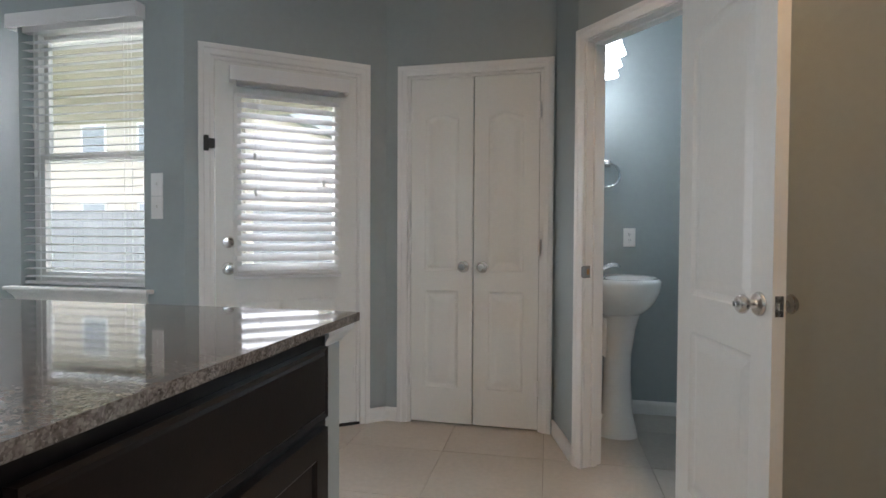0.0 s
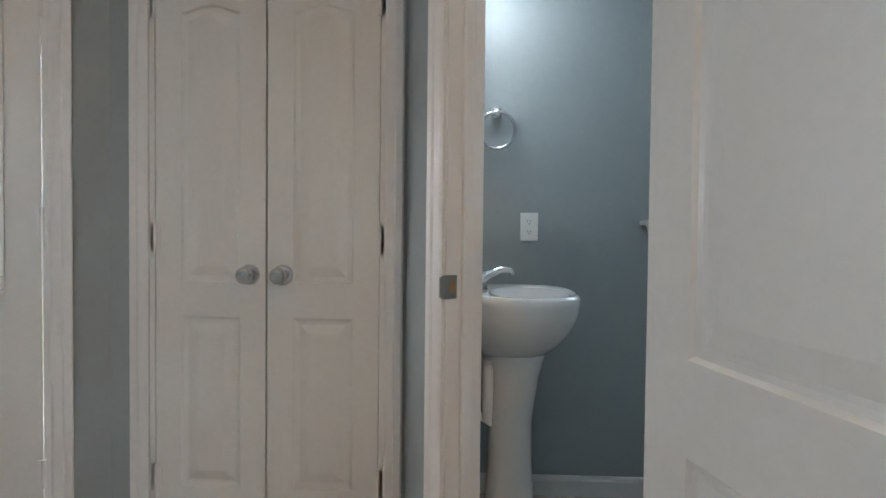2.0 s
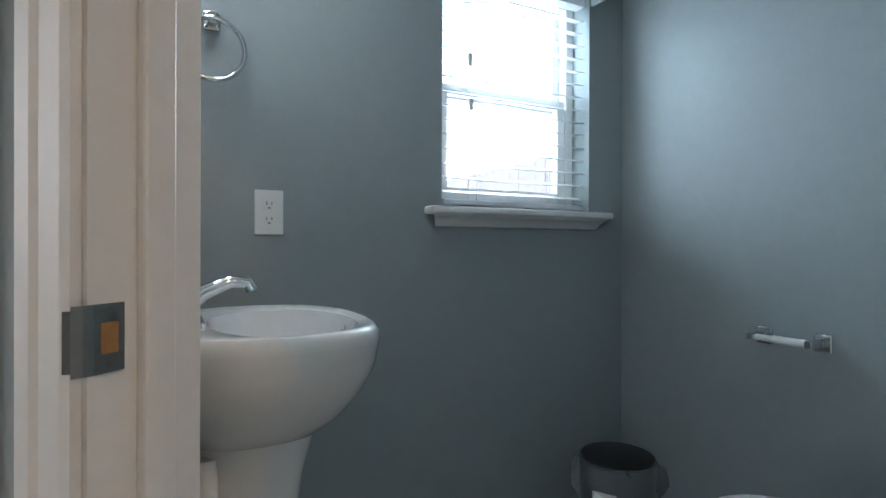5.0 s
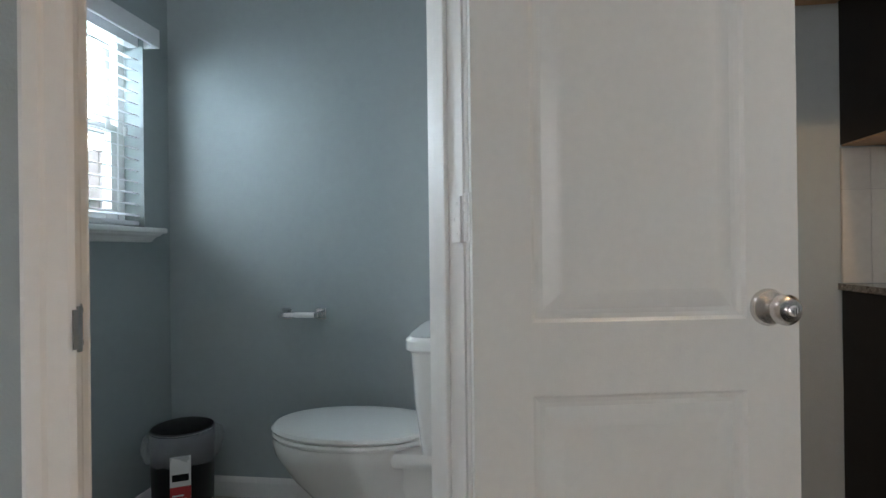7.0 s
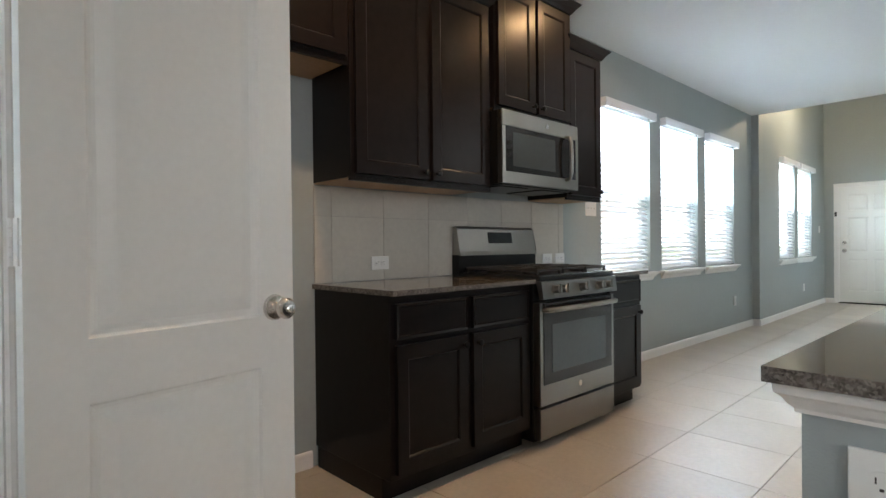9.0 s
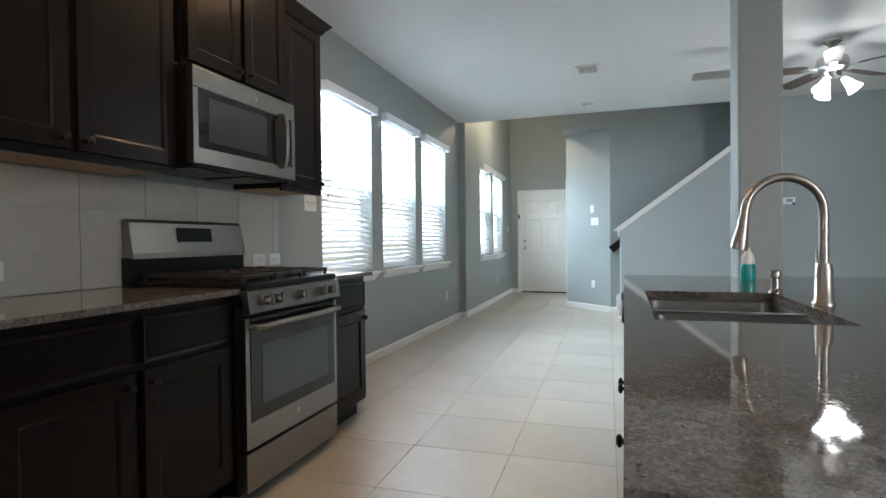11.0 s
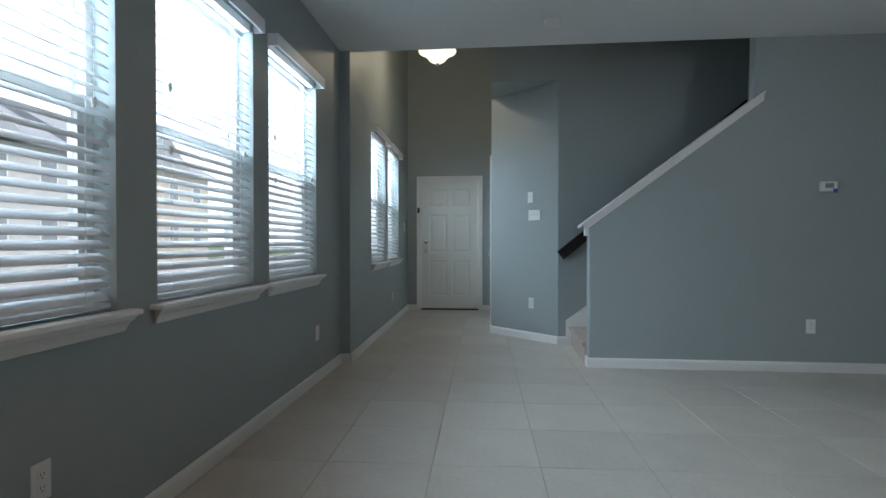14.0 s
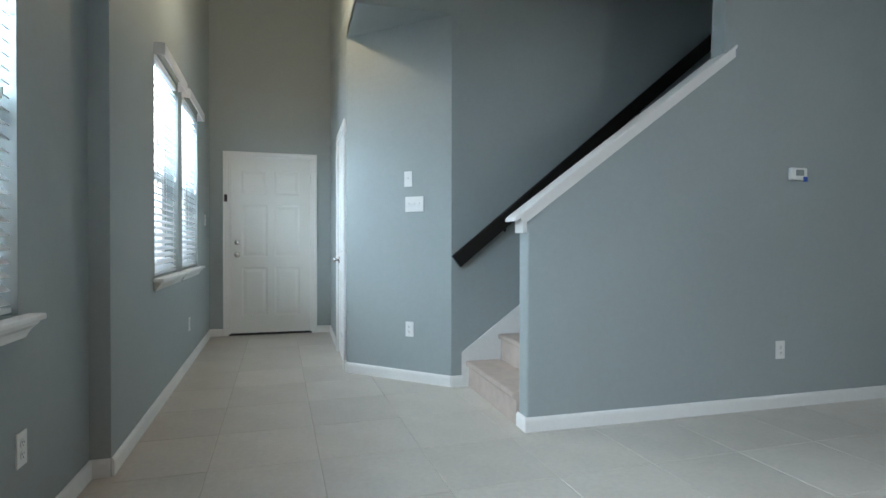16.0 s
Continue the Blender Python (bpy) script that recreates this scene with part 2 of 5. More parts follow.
def prism(bm, poly, z0, z1):
    """A plan polygon raised from z0 to z1."""
    low = [bm.verts.new((x, y, z0)) for x, y in poly]
    high = [bm.verts.new((x, y, z1)) for x, y in poly]
    bm.faces.new(low[::-1]), bm.faces.new(high)
    for i in range(len(poly)):
        j = (i + 1) % len(poly)
        bm.faces.new((low[i], low[j], high[j], high[i]))
    return bm


def extrude_xz(bm, poly, y0, y1):
    """An outline in x and z drawn out from y0 to y1."""
    a = [bm.verts.new((x, y0, z)) for x, z in poly]
    b = [bm.verts.new((x, y1, z)) for x, z in poly]
    bm.faces.new(a), bm.faces.new(b[::-1])
    for i in range(len(poly)):
        j = (i + 1) % len(poly)
        bm.faces.new((a[i], b[i], b[j], a[j]))
    return bm


def lathe(bm, profile, m=Matrix(), seg=24, sx=1.0, sy=1.0):
    """Turns (radius, height) pairs about z."""
    rings = []
    for r, z in profile:
        if r < 1e-5:
            rings.append([bm.verts.new(m @ Vector((0, 0, z)))])
        else:
            rings.append([bm.verts.new(m @ Vector((sx * r * math.cos(2 * math.pi * i / seg), sy * r * math.sin(2 * math.pi * i / seg), z))) for i in range(seg)])
    for a, b in zip(rings, rings[1:]):
        for i in range(seg):
            j = (i + 1) % seg
            if len(a) == 1 and len(b) > 1:
                bm.faces.new((a[0], b[j], b[i]))
            elif len(b) == 1 and len(a) > 1:
                bm.faces.new((a[i], a[j], b[0]))
            elif len(a) > 1:
                bm.faces.new((a[i], a[j], b[j], b[i]))
    return bm


def loft(bm, rings, close=True):
    """Joins rings of points, and caps both ends."""
    vs = [[bm.verts.new(p) for p in ring] for ring in rings]
    n = len(vs[0])
    for a, b in zip(vs, vs[1:]):
        for i in range(n):
            j = (i + 1) % n
            bm.faces.new((a[i], a[j], b[j], b[i]))
    if close:
        bm.faces.new(vs[0][::-1]), bm.faces.new(vs[-1])
    return bm


def tube(bm, points, r, seg=10):
    """A round bar along points; r is one radius or one a point."""
    pts = [Vector(p) for p in points]
    radii = r if isinstance(r, (list, tuple)) else [r] * len(pts)
    rings, side = [], None
    for i, p in enumerate(pts):
        d = (pts[min(i + 1, len(pts) - 1)] - pts[max(i - 1, 0)]).normalized()
        if side is None:
            side = d.orthogonal().normalized()
        side = (side - d * side.dot(d)).normalized()
        up = d.cross(side)
        rings.append([p + radii[i] * (math.cos(a) * side + math.sin(a) * up) for a in [2 * math.pi * k / seg for k in range(seg)]])
    return loft(bm, rings)


def grid_solid(us, vs, filled, place, depth):
    """A sheet of cells, of which some are open, with a thickness: place(u, v, d) gives the point."""
    bm = bmesh.new()
    known = {}

    def v(i, j, k):
        if (i, j, k) not in known:
            known[i, j, k] = bm.verts.new(place(us[i], vs[j], depth * k))
        return known[i, j, k]

    nu, nv = len(us) - 1, len(vs) - 1
    solid = [[filled((us[i] + us[i + 1]) / 2, (vs[j] + vs[j + 1]) / 2) for j in range(nv)] for i in range(nu)]

    def at(i, j):
        return 0 <= i < nu and 0 <= j < nv and solid[i][j]

    for i in range(nu):
        for j in range(nv):
            if not solid[i][j]:
                continue
            for k in (0, 1):
                bm.faces.new((v(i, j, k), v(i + 1, j, k), v(i + 1, j + 1, k), v(i, j + 1, k)))
            if not at(i - 1, j):
                bm.faces.new((v(i, j, 0), v(i, j + 1, 0), v(i, j + 1, 1), v(i, j, 1)))
            if not at(i + 1, j):
                bm.faces.new((v(i + 1, j, 0), v(i + 1, j + 1, 0), v(i + 1, j + 1, 1), v(i + 1, j, 1)))
            if not at(i, j - 1):
                bm.faces.new((v(i, j, 0), v(i + 1, j, 0), v(i + 1, j, 1), v(i, j, 1)))
            if not at(i, j + 1):
                bm.faces.new((v(i, j + 1, 0), v(i + 1, j + 1, 0), v(i + 1, j + 1, 1), v(i, j + 1, 1)))
    return bm


def wall(name, p0, p1, z0, z1, thick, holes=(), mat=None, label="smooth grey painted wall", ends=(0, 0)):
    """A wall whose room side runs from p0 to p1, with the room to its right; it is as thick as said to the left. holes: s0, s1, z0, z1."""
    a, b = Vector(p0), Vector(p1)
    length = (b - a).length
    d = (b - a) / length
    n = Vector((-d.y, d.x))
    us = sorted({-ends[0], length + ends[1], *[h[0] for h in holes], *[h[1] for h in holes]})
    vs = sorted({z0, z1, *[h[2] for h in holes], *[h[3] for h in holes]})

    def place(u, v, w):
        q = a + d * u + n * w
        return (q.x, q.y, v)

    bm = grid_solid(us, vs, lambda u, v: not any(h[0] < u < h[1] and h[2] < v < h[3] for h in holes), place, thick)
    return tagged(part(name, bm, mat or M_WALL), label, "wall", "", "structure")


def along(p0, p1):
    """The pose of a wall's own frame: x along it, y into the wall, z up."""
    a, b = Vector(p0), Vector(p1)
    d = b - a
    return pose(a.x, a.y, 0, 0, 0, math.degrees(math.atan2(d.y, d.x)))


def skirting(p0, p1, s0=0.0, s1=None, label="white painted baseboard along the wall"):
    m = along(p0, p1)
    s1 = (Vector(p1) - Vector(p0)).length if s1 is None else s1
    bm = bmesh.new()
    outline = [(-0.001, 0.0), (-0.014, 0.0), (-0.014, 0.062), (-0.011, 0.074), (-0.006, 0.082), (-0.001, 0.082)]
    loft(bm, [[m @ Vector((s, y, z)) for y, z in outline] for s in (s0, s1)])
    return tagged(part("baseboard", bm, M_TRIM), label, "baseboard", "", "structure")


def panel_outline(x0, x1, z0, z1, rise, inset, steps=10):
    x0, x1, z0, z1 = x0 + inset, x1 - inset, z0 + inset, z1 - inset
    pts = [(x0, z0), (x1, z0), (x1, z1)]
    if rise:
        for i in range(1, steps):
            u = i / steps
            pts.append((x1 + (x0 - x1) * u, z1 + rise * (math.sin(math.pi * u) ** 1.5)))
    return pts + [(x0, z1)]


def leaf_mesh(w, h, t, panels, profile, back=True, bottom=0.0):
    """A door leaf with moulded panels on its front (y = 0, facing -y), and on its back too. panels: x0, x1, z0, z1, rise of an arched top."""
    bm = bmesh.new()
    for side in ((0, 1) if back else (0,)):
        y0, sign = (0.0, 1) if side == 0 else (t, -1)
        outer = [bm.verts.new((x, y0, z)) for x, z in ((0, bottom), (w, bottom), (w, h), (0, h))]
        edges = [bm.edges.new((outer[i], outer[(i + 1) % 4])) for i in range(4)]
        rim = edges[:]
        nests = []
        for p in panels:
            loops = []
            for inset, deep in profile:
                loops.append([bm.verts.new((x, y0 + sign * deep, z)) for x, z in panel_outline(*p, inset)])
            nests.append(loops)
            first = loops[0]
            rim += [bm.edges.new((first[i], first[(i + 1) % len(first)])) for i in range(len(first))]
        bmesh.ops.triangle_fill(bm, edges=rim, use_beauty=True)
        for loops in nests:
            for a, b in zip(loops, loops[1:]):
                for i in range(len(a)):
                    j = (i + 1) % len(a)
                    bm.faces.new((a[i], a[j], b[j], b[i]))
            bm.faces.new(loops[-1])
        if side == 0:
            front = outer
        else:
            for i in range(4):
                j = (i + 1) % 4
                bm.faces.new((front[i], front[j], outer[j], outer[i]))
    if not back:
        rear = [bm.verts.new((x, t, z)) for x, z in ((0, bottom), (w, bottom), (w, h), (0, h))]
        bm.faces.new(rear)
        for i in range(4):
            j = (i + 1) % 4
            bm.faces.new((outer[i], outer[j], rear[j], rear[i]))
    return bm


DOOR_PROFILE = [(0, 0), (0.006, 0.006), (0.014, 0.009), (0.022, 0.010), (0.05, 0.003), (0.056, 0.002)]
CAB_PROFILE = [(0, 0), (0.006, 0.003), (0.010, 0.009), (0.014, 0.009)]


def knob(parent, x, z, y=0.0, mat=None, out=0.062, r=0.027, label="round satin nickel door knob", direction=-1):
    """A door knob that stands out from the leaf towards -y (or +y)."""
    m = pose(x, y, z, 90 if direction < 0 else -90, 0, 0)
    bm = bmesh.new()
    lathe(bm, [(0, 0), (0.034, 0), (0.034, 0.004), (0.03, 0.009), (0.014, 0.012), (0.0115, 0.02), (0.0115, 0.03), (0.018, 0.034), (r, 0.044), (r, 0.052), (r * 0.75, out - 0.002), (r * 0.3, out), (0, out)], m, 24)
    return part("door_knob", bm, mat or M_NICKEL, parent, label, True)


def hinge(parent, x, z, y=0.0, h=0.09, plate=True):
    bm = bmesh.new()
    tube(bm, [(x, y - 0.004, z - h / 2), (x, y - 0.004, z + h / 2)], 0.006, 8)
    if plate:
        box(bm, x - 0.016, y - 0.003, z - h / 2, x + 0.016, y + 0.001, z + h / 2)
    return part("hinge", bm, M_TRIM, parent, "painted butt hinge")


def casing(parent, w, h, width=0.06, y=0.0, bottom=0.0, lap=0.0):
    """Moulded trim round an opening w wide, on the wall's room side: three lengths, mitred."""
    prof = [(0.0, 0.0), (0.0, -0.010), (0.008, -0.013), (0.03, -0.014), (0.036, -0.018), (width - 0.004, -0.019), (width, -0.015), (width, 0.0)]
    prof = [(o - lap, d) for o, d in prof]
    for kind, f in (("l", lambda o, d, e: (-o, d, bottom if e == 0 else h + o)), ("r", lambda o, d, e: (w + o, d, bottom if e == 0 else h + o)), ("t", lambda o, d, e: (-o if e == 0 else w + o, d, h + o))):
        bm = bmesh.new()
        loft(bm, [[Vector(f(o, y + d - 0.001, e)) for o, d in prof] for e in (0, 1)])
        part("casing", bm, M_TRIM, parent)


def jambs(parent, w, h, deep, stop=True, mat=None):
    t = 0.018
    dims = [(-0.001, 0, 0, t - 0.001, deep, h), (w - t + 0.001, 0, 0, w + 0.001, deep, h), (t, 0, h - t, w - t, deep, h + 0.001)]
    for d in dims:
        part("jamb", boxes(d), M_TRIM, parent)
    if stop:
        s, y0, y1 = 0.011, 0.045, 0.08
        for d in [(t - 0.001, y0, 0, t + s, y1, h - t), (w - t - s, y0, 0, w - t + 0.001, y1, h - t), (t + s, y0, h - t - s, w - t - s, y1, h - t)]:
            part("door_stop", boxes(d, bevel=0.003), M_TRIM, parent)


def wall_plate(m, kind, label, wide=0.072, tall=0.116):
    """Outlets and switches: a plate on the wall with its inserts. Local frame: x along the wall, -y out of it."""
    t = thing({"outlet": "wall_outlet", "switch": "light_switch"}[kind[0]], m, label, "outlet" if kind[0] == "outlet" else "switch")
    part("plate", boxes((-wide / 2, -0.006, -tall / 2, wide / 2, 0.0, tall / 2), bevel=0.002), M_PLASTIC, t)
    if kind[0] == "outlet":
        for s in (-1, 1):
            c = s * 0.0195
            bm = bmesh.new()
            lathe(bm, [(0, 0), (0.0165, 0), (0.0165, 0.002), (0, 0.002)], pose(0, -0.0062, c, 90, 0, 0), 20)
            r = part("receptacle", bm, M_PLASTIC, t)
            bm = boxes((-0.0075, -0.0088, c - 0.001, -0.0055, -0.0083, c + 0.008), (0.0055, -0.0088, c - 0.001, 0.0075, -0.0083, c + 0.007), (-0.0025, -0.0088, c - 0.010, 0.0025, -0.0083, c - 0.006))
            part("slots", bm, M_SLOT, r)
    else:
        n = kind[1]
        for i in range(n):
            x = (i - (n - 1) / 2) * 0.046
            part("toggle", boxes((x - 0.005, -0.016, -0.004, x + 0.005, -0.006, 0.012), bevel=0.002), M_PLASTIC, t)
    return t


def blind(name, m, w, h, tilt, label, pitch=0.045, deep=0.05, valance=0.075, side=0.015, out=0.0, drop_tassels=True):
    """A slatted blind; local frame: x across, -y to the room, z up from its foot."""
    t = thing(name, m, label, "blind", "window blinds")
    bm = boxes((-side, -0.066, h - valance + 0.03, w + side, -0.054, h + 0.03), (-side, -0.054, h - valance + 0.03, -side + 0.012, 0.0, h + 0.03), (w + side - 0.012, -0.054, h - valance + 0.03, w + side, 0.0, h + 0.03), bevel=0.003)
    part("valance", bm, M_SLAT, t)
    part("head_rail", boxes((0.012, 0.012, h - 0.045, w - 0.012, 0.055, h - 0.003)), M_SLAT, t)
    yc = 0.036 + out
    bm = bmesh.new()
    a = radians(tilt)
    rings = []
    for x in (0.012, w - 0.012):
        ring = []
        for u, bow in ((-1, 0), (-0.5, 0.0016), (0, 0.0022), (0.5, 0.0016), (1, 0)):
            ring.append((x, u, bow + 0.0013))
        for u, bow in ((1, 0), (0.5, 0.0016), (0, 0.0022), (-0.5, 0.0016), (-1, 0)):
            ring.append((x, u, bow - 0.0013))
        rings.append([Vector((x, yc + u * deep / 2 * math.cos(a) - b * math.sin(a), u * deep / 2 * math.sin(a) + b * math.cos(a))) for x, u, b in ring])
    loft(bm, rings)
    z = 0.05
    first = part("slat", bm, M_SLAT, t)
    first.location.z = z
    z += pitch
    while z < h - 0.06:
        ob = first.copy()
        scene.collection.objects.link(ob)
        ob.location.z = z
        z += pitch
    part("bottom_rail", boxes((0.012, yc - 0.024, 0.008, w - 0.012, yc + 0.024, 0.026), bevel=0.004), M_SLAT, t)
    for x in (0.13, w - 0.13):
        bm = bmesh.new()
        for y in (yc - deep / 2 * math.cos(a) - 0.002, yc + deep / 2 * math.cos(a) + 0.002):
            tube(bm, [(x, y, 0.02), (x, y, h - 0.04)], 0.0011, 5)
        part("ladder_cord", bm, M_SLAT, t)
    if drop_tassels:
        for x, z0 in ((0.10, 0.62 * h), (0.105, 0.44 * h), (w - 0.10, 0.5 * h)):
            bm = bmesh.new()
            tube(bm, [(x, 0.004, z0), (x, 0.004, h - 0.05)], 0.0009, 5)
            lathe(bm, [(0, 0.0), (0.008, 0.0), (0.009, -0.012), (0.006, -0.035), (0, -0.036)], pose(x, 0.004, z0), 10)
            part("pull_cord", bm, M_PLASTIC, t)
    return t


def window(name, m, w, h, deep, label, apron=0.060):
    """A single-hung window in its opening: frame, two sashes, panes, sill and apron. Local frame: x across, y outwards, z up from the sill."""
    t = tagged(new(name), label, "window", "", "structure")
    t.matrix_basis = m
    f = 0.035
    y0, y1 = deep - 0.075, deep - 0.005
    part("window_frame", boxes((0.001, y0, 0.001, f, y1, h - 0.001), (w - f, y0, 0.001, w - 0.001, y1, h - 0.001), (f, y0, 0.001, w - f, y1, f), (f, y0, h - f, w - f, y1, h - 0.001)), M_TRIM, t)
    s, half = 0.032, h * 0.5
    for nm, z0, z1, ya, yb in (("lower_sash", f, half + 0.02, y0 + 0.006, y0 + 0.034), ("upper_sash", half - 0.02, h - f, y0 + 0.036, y0 + 0.062)):
        x0, x1 = f, w - f
        sash = part(nm, boxes((x0, ya, z0, x0 + s, yb, z1), (x1 - s, ya, z0, x1, yb, z1), (x0 + s, ya, z0, x1 - s, yb, z0 + s + 0.006), (x0 + s, ya, z1 - s, x1 - s, yb, z1)), M_TRIM, t)
        pane = part("pane", boxes((x0 + s - 0.004, (ya + yb) / 2 - 0.002, z0 + s, x1 - s + 0.004, (ya + yb) / 2 + 0.002, z1 - s + 0.004)), M_GLASS, sash)
        pane.visible_shadow = False
    bm = bmesh.new()
    # the board with its ears, and the moulded apron under it
    box(bm, -0.06, -0.062, -0.022, w + 0.06, -0.001, 0.0, bevel=0.006)
    box(bm, 0.002, -0.0005, -0.0215, w - 0.002, y0, -0.001)
    part("window_sill", bm, M_TRIM, t)
    bm = bmesh.new()
    ap = [(y, -0.022 - q * apron) for y, q in ((-0.001, 0.0), (-0.046, 0.0), (-0.042, 0.2), (-0.026, 0.43), (-0.018, 0.67), (-0.012, 0.93), (-0.001, 1.0))]
    loft(bm, [[(x + k * y * 0.6, y, z) for y, z in ap] for x, k in ((-0.02, 1), (w + 0.02, -1))])
    part("apron", bm, M_TRIM, t)
    return t

# ---- structure: walls, floor, ceilings ----
W = 1.65          # inner face of the long window wall
CEIL = 2.743
NIB = -5.54       # living side of the stair wall
HIGH = 5.4
FRONT = -9.33
BATH_N = 3.59
A, B, C = (-0.05, 3.10), (0.057, 2.702), (0.578, 2.136)
E0, E1 = (-1.905, 2.44), (-1.04, 3.10)
F0, F1 = (1.575, -5.5), (1.70, -9.33)
SILL, WTOP = 0.82, 2.275
EAST = [(-1.755, -2.635), (-2.87, -3.75), (-3.96, -4.84)]
FOYER = [(0.94, 1.80), (1.98, 2.86)]
BW = (0.905, 1.49, 1.14, 1.915)

EY = 2.19         # north end of the long wall
east0, east1 = (1.575, EY), (1.662, -5.5)
wall("wall_east", east0, east1, 0, 2.9, 0.16, [(EY - a, EY - b, SILL, WTOP) for a, b in EAST])
wall("wall_bath_east", (W, 3.75), (W, 2.195), 0, 2.9, 0.16)
wall("wall_foyer_east", F0, F1, 0, HIGH + 0.1, 0.17, [(a, b, 0.84, 2.27) for a, b in FOYER], ends=(0, 0.2))
wall("wall_front", (1.95, FRONT), (0.2, FRONT), 0, HIGH + 0.1, 0.16, [(1.95 - 1.495, 1.95 - 0.575, 0, 2.045)])
wall("wall_closet", (0.355, FRONT), (0.355, -7.24), 0, 2.745, 0.115, [(1.20, 1.93, 0, 2.045)])
wall("wall_closet_upper", (0.355, FRONT), (0.355, -6.57), 2.745, HIGH, 0.115)
wall("wall_closet_slant", (0.355, -7.24), (-0.345, -6.57), 0, 2.745, 0.115)
wall("wall_stair_back", (-0.345, -6.57), (-5.6, -6.57), 0, 2.745, 0.115)
wall("wall_stair_back_upper", (0.24, -6.57), (-5.6, -6.57), 2.745, HIGH, 0.115)
wall("wall_stair_end", (-4.6, -6.57), (-4.6, NIB - 0.1), 0, HIGH, 0.1)
wall("wall_over_ceiling", (-5.6, NIB - 0.115), (1.8, NIB - 0.115), 2.9, HIGH, 0.115)
wall("wall_west", (-5.6, NIB - 0.115), (-5.6, 2.6), 0, 2.9, 0.15)
NW = [(5.6 - 2.965, 5.6 - 2.155), (5.6 - 4.03, 5.6 - 3.22)]
wall("wall_north_window", (-5.6, 2.45), (-1.905, 2.45), 0, 2.9, 0.16, [(a, b, SILL, 2.275) for a, b in NW])
XS = 0.125        # exterior door's opening along its wall
wall("wall_patio_door", E0, E1, 0, 2.9, 0.14, [(XS, XS + 0.80, 0, 2.045)], ends=(0.0, 0.12))
wall("wall_pantry", E1, A, 0, 2.9, 0.115, [(0.135, 0.92, 0, 2.045)], ends=(0, 0.0))
wall("wall_bath_short", A, B, 0, 2.9, 0.115)
BD = 0.043
wall("wall_bath_door", B, C, 0, 2.9, 0.115, [(BD, BD + 0.65, 0, 2.045)])
wall("wall_alcove", C, (W + 0.1, 2.136), 0, 2.9, 0.115)
wall("wall_bath_west", (0.13, 2.82), (0.13, BATH_N + 0.1), 0, 2.9, 0.09)
wall("wall_bath_north", (0.04, BATH_N), (W + 0.16, BATH_N), 0, 2.9, 0.16, [(BW[0] - 0.04, BW[1] - 0.04, BW[2], BW[3])])
wall("wall_pantry_back", (-1.3, 3.9), (0.1, 3.9), 0, 2.9, 0.1)
tagged(part("soffit", prism(bmesh.new(), [(0.355, -7.24), (0.355, -6.571), (-0.345, -6.571)], 2.744, 2.80), M_WALL), "grey triangular soffit over the slanted wall", "soffit", "", "structure")

# stair wall: sloping half wall that becomes full height
slope = 0.742


def cap_z(x):
    return 1.206 + (-0.412 - x) * slope


bm = bmesh.new()
extrude_xz(bm, [(-0.488, 0), (-0.488, cap_z(-0.488) - 0.055), (-1.825, cap_z(-1.825) - 0.055), (-1.825, 2.9), (-5.6, 2.9), (-5.6, 0)], NIB, NIB - 0.115)
bmesh.ops.bevel(bm, geom=[e for e in bm.edges if abs(e.verts[0].co.x - e.verts[1].co.x) < 1e-4 and e.verts[0].co.x > -2], offset=0.016, segments=4, affect="EDGES", profile=0.5)
tagged(part("wall_stair", bm, M_WALL), "grey painted half wall sloping up along the stairs", "wall", "", "structure")
cap = thing("stair_wall_cap", pose(0, 0, 0), "white painted sloping cap on the stair half wall", "cap rail", "", "structure")
bm = bmesh.new()
x0, x1 = -0.412, -1.895
extrude_xz(bm, [(x0, cap_z(x0)), (x1, cap_z(x1)), (x1, cap_z(x1) - 0.024), (x0, cap_z(x0) - 0.024)], NIB + 0.028, NIB - 0.143)
bmesh.ops.bevel(bm, geom=bm.edges[:], offset=0.005, segments=2, affect="EDGES")
part("cap_board", bm, M_TRIM, cap)
bm = bmesh.new()
x0, x1 = -0.445, -1.89
extrude_xz(bm, [(x0, cap_z(x0) - 0.024), (x1, cap_z(x1) - 0.024), (x1, cap_z(x1) - 0.075), (x0 - 0.012, cap_z(x0) - 0.068)], NIB + 0.012, NIB + 0.001)
part("cap_moulding", bm, M_TRIM, cap)
bm = boxes((-0.488, NIB - 0.116, 1.12, -0.462, NIB + 0.001, 1.20), bevel=0.004)
part("cap_moulding", bm, M_TRIM, cap)

tagged(part("ceiling", boxes((-5.75, NIB, CEIL, W + 0.16, 4.0, 2.95)), M_CEIL), "white textured flat ceiling", "ceiling", "", "structure")
tagged(part("ceiling_foyer", boxes((-5.75, FRONT - 0.16, HIGH, 2.0, NIB, HIGH + 0.15)), M_CEIL), "high white ceiling over the foyer", "ceiling", "", "structure")

